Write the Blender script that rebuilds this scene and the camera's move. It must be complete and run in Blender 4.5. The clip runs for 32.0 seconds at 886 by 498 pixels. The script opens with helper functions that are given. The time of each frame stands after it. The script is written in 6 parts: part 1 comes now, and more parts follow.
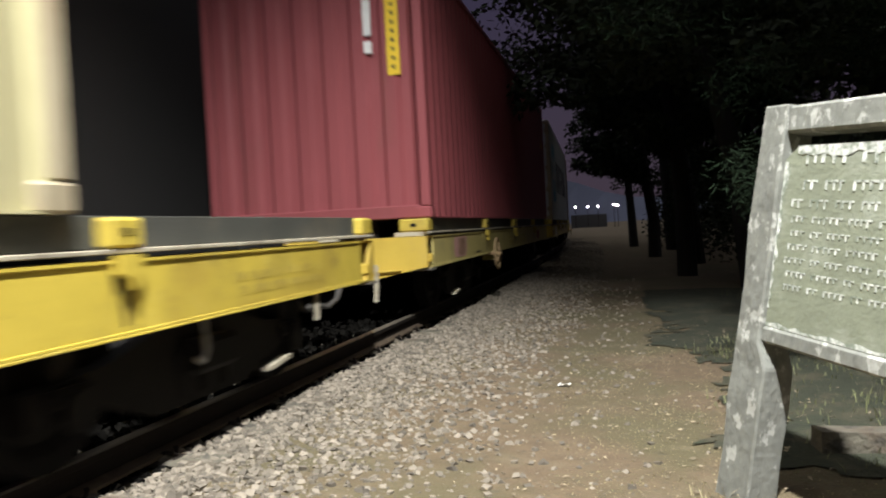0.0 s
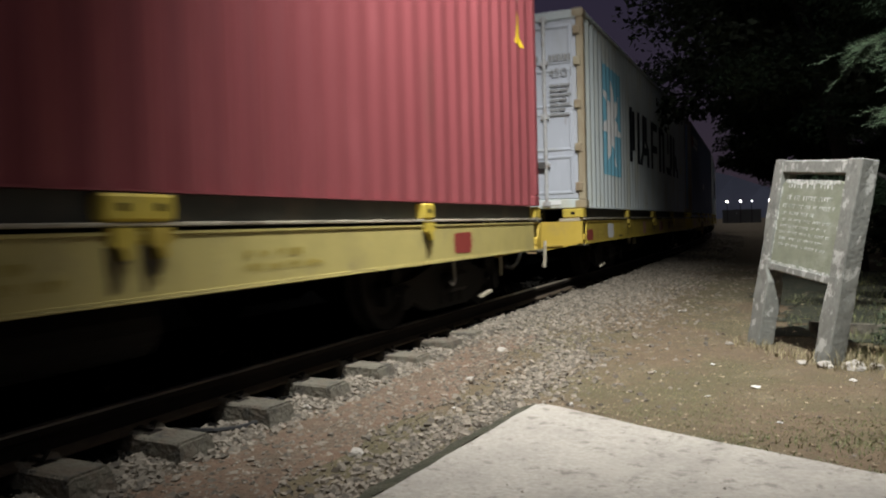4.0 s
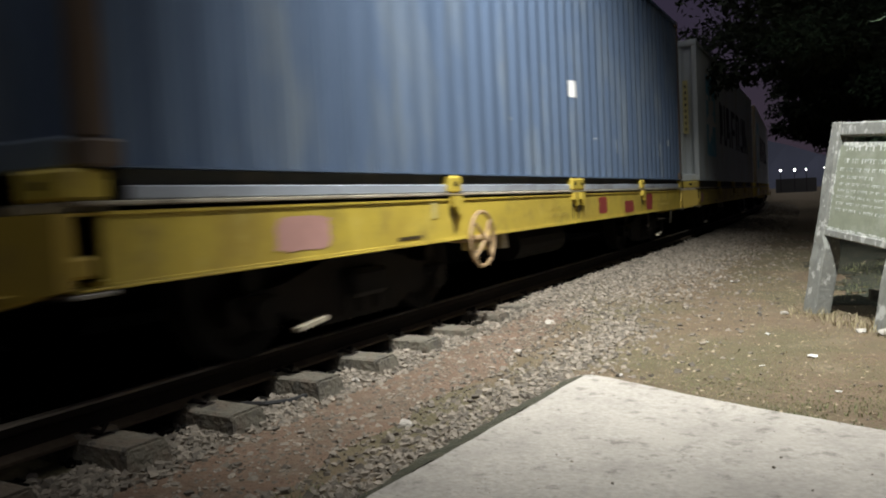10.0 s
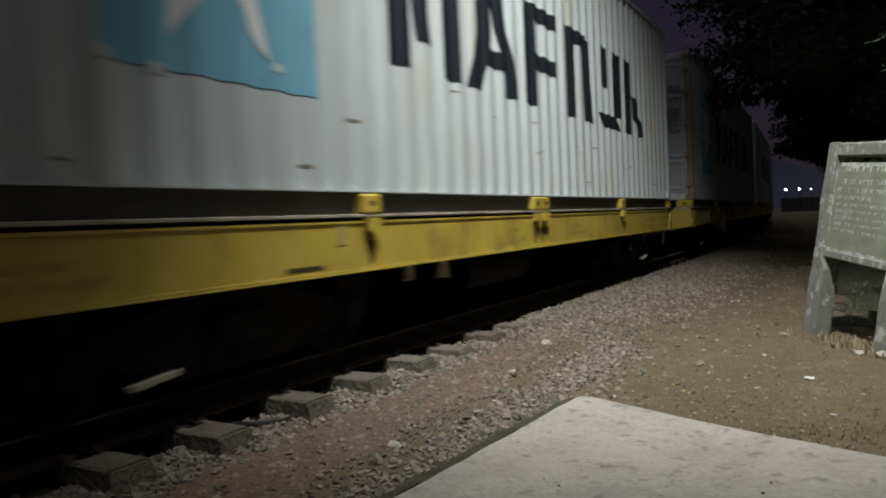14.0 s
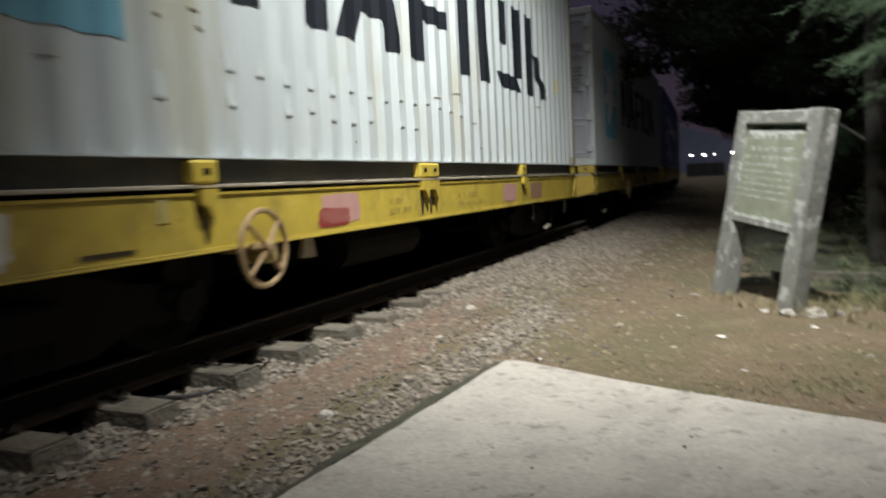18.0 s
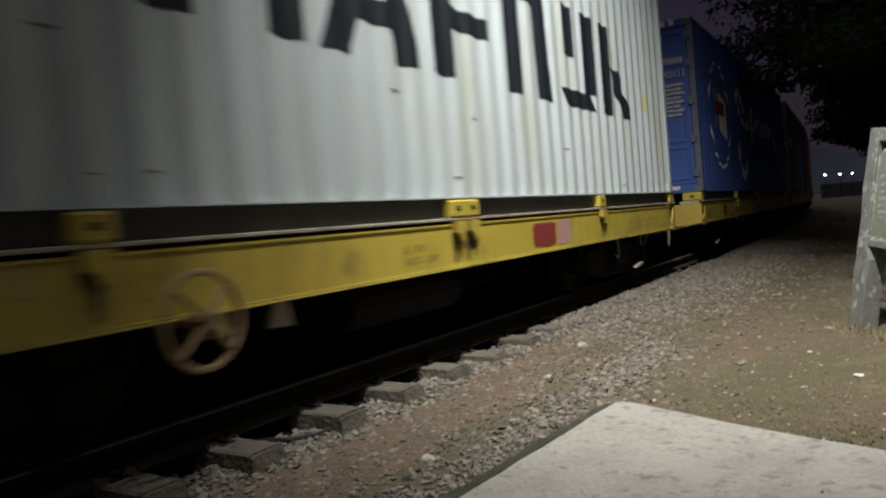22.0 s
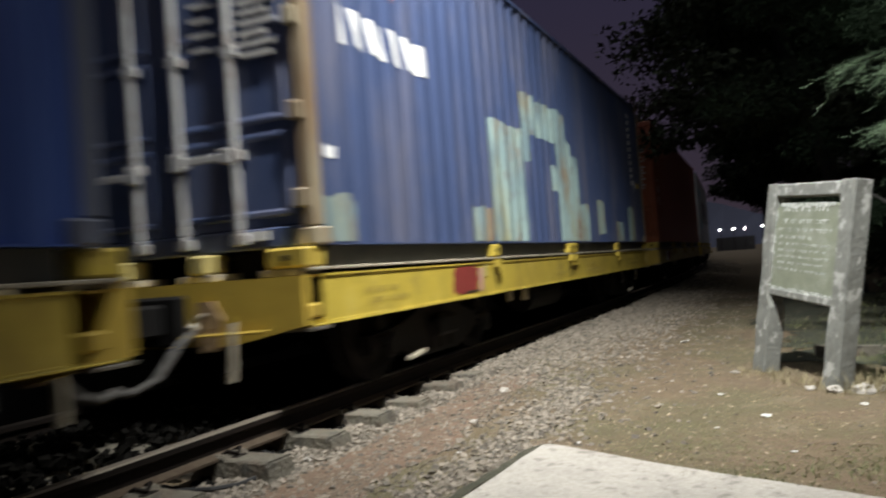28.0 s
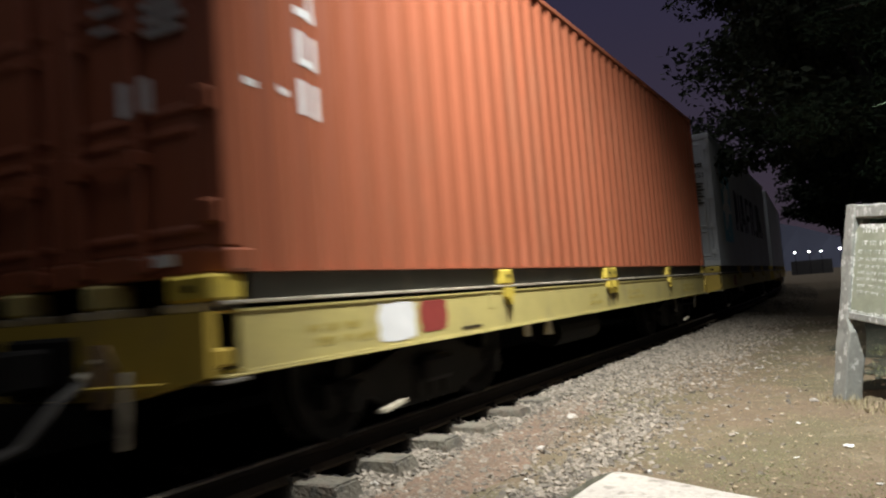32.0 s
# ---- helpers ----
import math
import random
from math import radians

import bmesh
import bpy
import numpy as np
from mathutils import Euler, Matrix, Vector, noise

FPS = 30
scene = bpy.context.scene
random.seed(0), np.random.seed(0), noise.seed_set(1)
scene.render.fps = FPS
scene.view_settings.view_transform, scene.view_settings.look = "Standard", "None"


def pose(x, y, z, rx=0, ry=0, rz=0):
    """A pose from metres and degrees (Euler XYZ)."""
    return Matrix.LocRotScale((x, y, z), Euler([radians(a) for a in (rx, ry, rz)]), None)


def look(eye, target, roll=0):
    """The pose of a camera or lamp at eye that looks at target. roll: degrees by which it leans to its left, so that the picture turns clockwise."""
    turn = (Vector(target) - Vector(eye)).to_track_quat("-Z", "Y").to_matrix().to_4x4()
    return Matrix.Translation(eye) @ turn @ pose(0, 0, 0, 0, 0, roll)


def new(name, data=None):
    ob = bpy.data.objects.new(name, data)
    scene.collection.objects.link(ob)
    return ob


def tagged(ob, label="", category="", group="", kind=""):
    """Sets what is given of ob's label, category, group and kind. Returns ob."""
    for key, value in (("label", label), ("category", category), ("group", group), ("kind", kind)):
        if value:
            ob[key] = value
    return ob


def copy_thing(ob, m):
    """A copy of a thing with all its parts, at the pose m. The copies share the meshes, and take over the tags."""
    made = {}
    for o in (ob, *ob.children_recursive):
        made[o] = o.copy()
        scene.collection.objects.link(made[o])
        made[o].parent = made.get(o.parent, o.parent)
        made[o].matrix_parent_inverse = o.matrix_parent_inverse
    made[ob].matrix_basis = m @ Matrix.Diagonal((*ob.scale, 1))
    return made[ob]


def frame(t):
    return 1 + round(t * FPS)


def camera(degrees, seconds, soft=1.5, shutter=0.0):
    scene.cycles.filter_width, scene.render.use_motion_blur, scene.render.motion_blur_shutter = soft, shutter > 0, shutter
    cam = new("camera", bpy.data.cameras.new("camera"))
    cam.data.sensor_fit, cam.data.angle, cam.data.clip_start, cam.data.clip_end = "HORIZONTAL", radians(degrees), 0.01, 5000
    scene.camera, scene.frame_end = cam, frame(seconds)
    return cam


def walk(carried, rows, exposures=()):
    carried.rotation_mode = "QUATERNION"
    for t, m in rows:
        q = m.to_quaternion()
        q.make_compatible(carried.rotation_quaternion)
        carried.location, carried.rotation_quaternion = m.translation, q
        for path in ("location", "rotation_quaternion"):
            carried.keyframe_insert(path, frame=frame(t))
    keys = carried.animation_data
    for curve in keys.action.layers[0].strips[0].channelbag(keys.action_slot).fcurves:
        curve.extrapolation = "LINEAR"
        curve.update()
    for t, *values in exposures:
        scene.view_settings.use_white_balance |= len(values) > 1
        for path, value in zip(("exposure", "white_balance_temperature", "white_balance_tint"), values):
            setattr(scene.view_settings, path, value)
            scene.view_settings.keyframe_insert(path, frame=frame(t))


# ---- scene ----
# Night freight train of container flats passing a track-side slab and an old concrete board.
# x: away from the track, y: along the track, z: up; the ground beside the slab is z = 0.
cam = camera(59.75, 32.0, soft=1.95, shutter=0.8)

# seconds, x, y, z, yaw, pitch, roll
PATH = [
    (0, -0.497, 4.141, 1.160, 13.855, -1.450, 3.014),
    (0.5, -0.480, 4.080, 1.150, 13.000, -1.461, 2.943),
    (1, -0.120, 3.200, 1.147, 15.300, -1.128, 2.500),
    (1.5, 0.060, 1.790, 1.110, 14.100, -0.450, 2.322),
    (2, 0.172, 0.238, 1.139, 14.056, -1.181, 1.243),
    (2.5, 0.147, 0.259, 1.136, 20.600, -0.683, 0.717),
    (4.5, 0.185, 0.228, 1.095, 25.985, -2.459, 1.954),
    (5, 0.163, 0.262, 1.099, 29.012, -3.945, 1.833),
    (5.5, 0.167, 0.315, 1.094, 30.993, -7.010, -1.170),
    (6, 0.164, 0.323, 1.095, 32.637, -3.979, -1.716),
    (6.5, 0.148, 0.318, 1.093, 29.811, -1.004, -1.163),
    (7, 0.132, 0.331, 1.102, 28.588, -1.618, -0.415),
    (7.5, 0.222, 0.302, 1.080, 30.611, -2.069, 1.738),
    (8, 0.210, 0.299, 1.080, 30.703, -0.295, 1.817),
    (8.5, 0.207, 0.287, 1.081, 30.676, 0.362, 1.874),
    (9, 0.218, 0.296, 1.092, 29.164, -0.668, 1.428),
    (9.5, 0.208, 0.270, 1.081, 28.296, -0.784, 2.288),
    (10, 0.174, 0.260, 1.069, 27.844, -3.343, 2.826),
    (10.5, 0.166, 0.278, 1.076, 27.195, -1.023, 2.882),
    (11, 0.183, 0.275, 1.069, 25.845, -1.104, 2.500),
    (11.5, 0.193, 0.289, 1.078, 26.755, -1.708, 2.274),
    (12, 0.214, 0.299, 1.083, 28.896, -0.560, 2.903),
    (12.5, 0.220, 0.294, 1.082, 29.820, -0.757, 3.531),
    (13, 0.222, 0.306, 1.081, 28.871, -0.694, 2.895),
    (13.5, 0.230, 0.316, 1.080, 28.134, -1.942, 3.049),
    (14, 0.230, 0.308, 1.076, 28.218, -1.995, 2.630),
    (14.5, 0.245, 0.315, 1.076, 29.233, -3.104, 5.065),
    (16.5, 0.206, 0.297, 1.085, 23.716, -3.951, 4.446),
    (17, 0.199, 0.260, 1.048, 23.245, -5.888, 6.252),
    (17.5, 0.198, 0.335, 1.081, 18.606, -6.854, 4.621),
    (18, 0.175, 0.274, 1.090, 22.017, -4.827, 2.888),
    (18.5, 0.155, 0.227, 1.094, 25.190, -4.067, 0.428),
    (19, 0.126, 0.202, 1.116, 27.131, -3.262, 3.990),
    (19.5, 0.108, 0.180, 1.115, 24.651, 1.619, 0.972),
    (20, 0.104, 0.184, 1.131, 26.529, -0.774, 3.201),
    (20.5, 0.109, 0.283, 1.143, 23.891, -1.143, 4.587),
    (21, 0.125, 0.327, 1.145, 25.183, -0.050, 6.169),
    (21.5, 0.190, 0.417, 1.112, 30.061, -1.186, 3.661),
    (22, 0.222, 0.399, 1.108, 30.710, -1.799, 4.863),
    (22.5, 0.179, 0.402, 1.126, 32.313, -2.887, 5.164),
    (23, 0.149, 0.407, 1.074, 33.323, -2.263, 3.573),
    (23.5, 0.154, 0.413, 1.122, 33.440, -4.008, 5.366),
    (24, 0.069, 0.444, 1.069, 25.995, -4.733, 7.079),
    (24.5, 0.025, 0.370, 1.071, 21.351, -3.695, 7.257),
    (25, 0.048, 0.341, 1.063, 19.971, -3.446, 6.821),
    (25.5, 0.047, 0.315, 1.095, 21.149, -2.606, 3.912),
    (27.5, 0.154, 0.285, 1.083, 27.029, 1.207, 3.704),
    (28, 0.150, 0.301, 1.092, 24.123, 1.309, 4.307),
    (28.5, 0.161, 0.307, 1.091, 22.184, 3.106, 3.064),
    (29, 0.166, 0.318, 1.090, 21.024, 2.475, 2.875),
    (29.5, 0.154, 0.334, 1.085, 20.232, 1.680, 2.474),
    (30, 0.137, 0.325, 1.083, 23.009, 4.239, 3.487),
    (30.5, 0.137, 0.311, 1.077, 25.976, 4.415, 4.680),
    (31, 0.145, 0.300, 1.078, 27.840, 3.667, 4.607),
    (31.5, 0.153, 0.282, 1.086, 29.633, 4.342, 5.351),
    (32, 0.151, 0.284, 1.087, 28.925, 3.560, 4.461),
]

EXPOSURES = [(0, 0.72), (1, 0.68), (1.5, 0.6), (4.5, 0.0), (5, 0.0), (6, -0.3), (7, -0.1), (8, -0.15), (10, 0.3), (12, 0.2), (13, -0.2), (14, -0.65), (14.5, -0.65), (16.5, 0.0),
             (18, 0.05), (19, 0.0), (20, -0.13), (21, -0.6), (22, -0.4), (23, 0.05), (24, 0.3), (25, -0.17), (25.5, -0.17), (28, 0.23), (29, 0.42), (30, 0.53), (31, 0.56), (32, 0.5)]
walk(cam, [(t, pose(x, y, z, 90 + p, r, w)) for t, x, y, z, w, p, r in PATH], EXPOSURES)

# ---------------------------------------------------------------- light
world = bpy.data.worlds.new("night_sky")
scene.world = world
world.use_nodes = True
wn, wl = world.node_tree.nodes, world.node_tree.links
bg = wn["Background"]
co = wn.new("ShaderNodeTexCoord")
sep = wn.new("ShaderNodeSeparateXYZ")
ramp = wn.new("ShaderNodeValToRGB")
wl.new(co.outputs["Generated"], sep.inputs[0])
wl.new(sep.outputs["Z"], ramp.inputs[0])
wl.new(ramp.outputs[0], bg.inputs[0])
ramp.color_ramp.elements[0].position, ramp.color_ramp.elements[0].color = 0.0, (0.056, 0.041, 0.056, 1)
mid = ramp.color_ramp.elements.new(0.17)
mid.color = (0.060, 0.048, 0.084, 1)
ramp.color_ramp.elements[1].position, ramp.color_ramp.elements[1].color = 0.55, (0.022, 0.024, 0.064, 1)
bg.inputs[1].default_value = 0.57


def spot(name, eye, target, watts, angle, blend, radius, colour):
    data = bpy.data.lights.new(name, "SPOT")
    data.energy, data.spot_size, data.spot_blend = watts, radians(angle), blend
    data.shadow_soft_size, data.color = radius, colour
    ob = new(name, data)
    ob.matrix_world = look(eye, target)
    return ob


# a floodlight high on a mast beside the slab, thrown forward along the line
LAMP = (0.0, 3.55, 8.05)
spot("mast_floodlight", LAMP, (-1.4, 7.45, 0.6), 6100, 78.5, 0.97, 0.13, (0.978, 0.985, 0.975))


# ---------------------------------------------------------------- materials
def shade(name, base, rough=0.6, metal=0.0, grain=0.15, scale=6.0, stain=None, stain_scale=1.5, stain_mix=0.5, stain_edge=(0.5, 0.65), bump=0.1, bump_scale=60.0, vary=0.0, spec=0.5, stretch=(1, 1, 1), emit=0.0, more=()):
    """A surface with fine grain, stains of a second colour, a little relief and a change from piece to piece."""
    m = bpy.data.materials.new(name)
    m.use_nodes = True
    n, l = m.node_tree.nodes, m.node_tree.links
    b = n["Principled BSDF"]
    tc = n.new("ShaderNodeTexCoord")
    mp = n.new("ShaderNodeMapping")
    mp.inputs["Scale"].default_value = stretch
    l.new(tc.outputs["Object"], mp.inputs[0])
    info = n.new("ShaderNodeObjectInfo")
    shift = n.new("ShaderNodeVectorMath")
    shift.operation = "ADD"
    scl = n.new("ShaderNodeVectorMath")
    scl.operation = "SCALE"
    l.new(info.outputs["Random"], scl.inputs[0])
    scl.inputs["Scale"].default_value = 37.0
    l.new(mp.outputs[0], shift.inputs[0])
    l.new(scl.outputs[0], shift.inputs[1])
    no = n.new("ShaderNodeTexNoise")
    no.inputs["Scale"].default_value, no.inputs["Detail"].default_value = scale, 6.0
    l.new(shift.outputs[0], no.inputs["Vector"])
    mul = n.new("ShaderNodeMapRange")
    mul.inputs["To Min"].default_value, mul.inputs["To Max"].default_value = 1 - grain, 1 + grain
    l.new(no.outputs["Fac"], mul.inputs["Value"])
    col = n.new("ShaderNodeMix")
    col.data_type, col.blend_type = "RGBA", "MULTIPLY"
    col.inputs["Factor"].default_value = 1.0
    col.inputs["A"].default_value = (*base, 1)
    l.new(mul.outputs[0], col.inputs["B"])
    out = col.outputs["Result"]
    layers = [(stain, stain_scale, stain_mix, stain_edge)] if stain else []
    for tint, size, mix, edge in (*layers, *more):
        st = n.new("ShaderNodeTexNoise")
        st.inputs["Scale"].default_value, st.inputs["Detail"].default_value = size, 8.0
        st.inputs["Roughness"].default_value = 0.65
        l.new(shift.outputs[0], st.inputs["Vector"])
        mr = n.new("ShaderNodeMapRange")
        mr.inputs["From Min"].default_value, mr.inputs["From Max"].default_value = edge
        mr.inputs["To Max"].default_value = mix
        l.new(st.outputs["Fac"], mr.inputs["Value"])
        mx = n.new("ShaderNodeMix")
        mx.data_type = "RGBA"
        l.new(mr.outputs[0], mx.inputs["Factor"])
        l.new(out, mx.inputs["A"])
        mx.inputs["B"].default_value = (*tint, 1)
        out = mx.outputs["Result"]
    if vary:
        hs = n.new("ShaderNodeHueSaturation")
        vr = n.new("ShaderNodeMapRange")
        vr.inputs["To Min"].default_value, vr.inputs["To Max"].default_value = 1 - vary, 1 + vary
        geo = n.new("ShaderNodeNewGeometry")
        ad = n.new("ShaderNodeMath")
        ad.operation = "ADD"
        l.new(info.outputs["Random"], ad.inputs[0])
        l.new(geo.outputs["Random Per Island"], ad.inputs[1])
        fr = n.new("ShaderNodeMath")
        fr.operation = "FRACT"
        l.new(ad.outputs[0], fr.inputs[0])
        l.new(fr.outputs[0], vr.inputs["Value"])
        l.new(vr.outputs[0], hs.inputs["Value"])
        l.new(out, hs.inputs["Color"])
        out = hs.outputs[0]
    l.new(out, b.inputs["Base Color"])
    b.inputs["Roughness"].default_value, b.inputs["Metallic"].default_value = rough, metal
    b.inputs["Specular IOR Level"].default_value = spec
    if bump:
        nb = n.new("ShaderNodeTexNoise")
        nb.inputs["Scale"].default_value, nb.inputs["Detail"].default_value = bump_scale, 5.0
        l.new(shift.outputs[0], nb.inputs["Vector"])
        bp = n.new("ShaderNodeBump")
        bp.inputs["Strength"].default_value, bp.inputs["Distance"].default_value = bump, 0.02
        l.new(nb.outputs["Fac"], bp.inputs["Height"])
        l.new(bp.outputs[0], b.inputs["Normal"])
    if emit:
        b.inputs["Emission Color"].default_value = (*base, 1)
        b.inputs["Emission Strength"].default_value = emit
    return m


RUST = (0.16, 0.075, 0.03)


def paint(name, base, stain=RUST, mix=0.45, edge=(0.58, 0.72), rough=0.42, fade=0.35):
    """Container paint: streaked down the side, faded, with rust."""
    return shade(name, base, rough=rough, grain=0.16, scale=2.2, stain=stain, stain_scale=1.7, stain_mix=mix, stain_edge=edge, bump=0.05, bump_scale=22, stretch=(1, 1, 0.28), spec=0.4,
                 more=[(tuple(0.66 * c for c in base), 0.55, fade, (0.44, 0.64)), (tuple(min(0.8, 1.25 * c + 0.02) for c in base), 3.6, 0.35, (0.55, 0.72)), (RUST, 9.0, 0.35, (0.66, 0.74))])


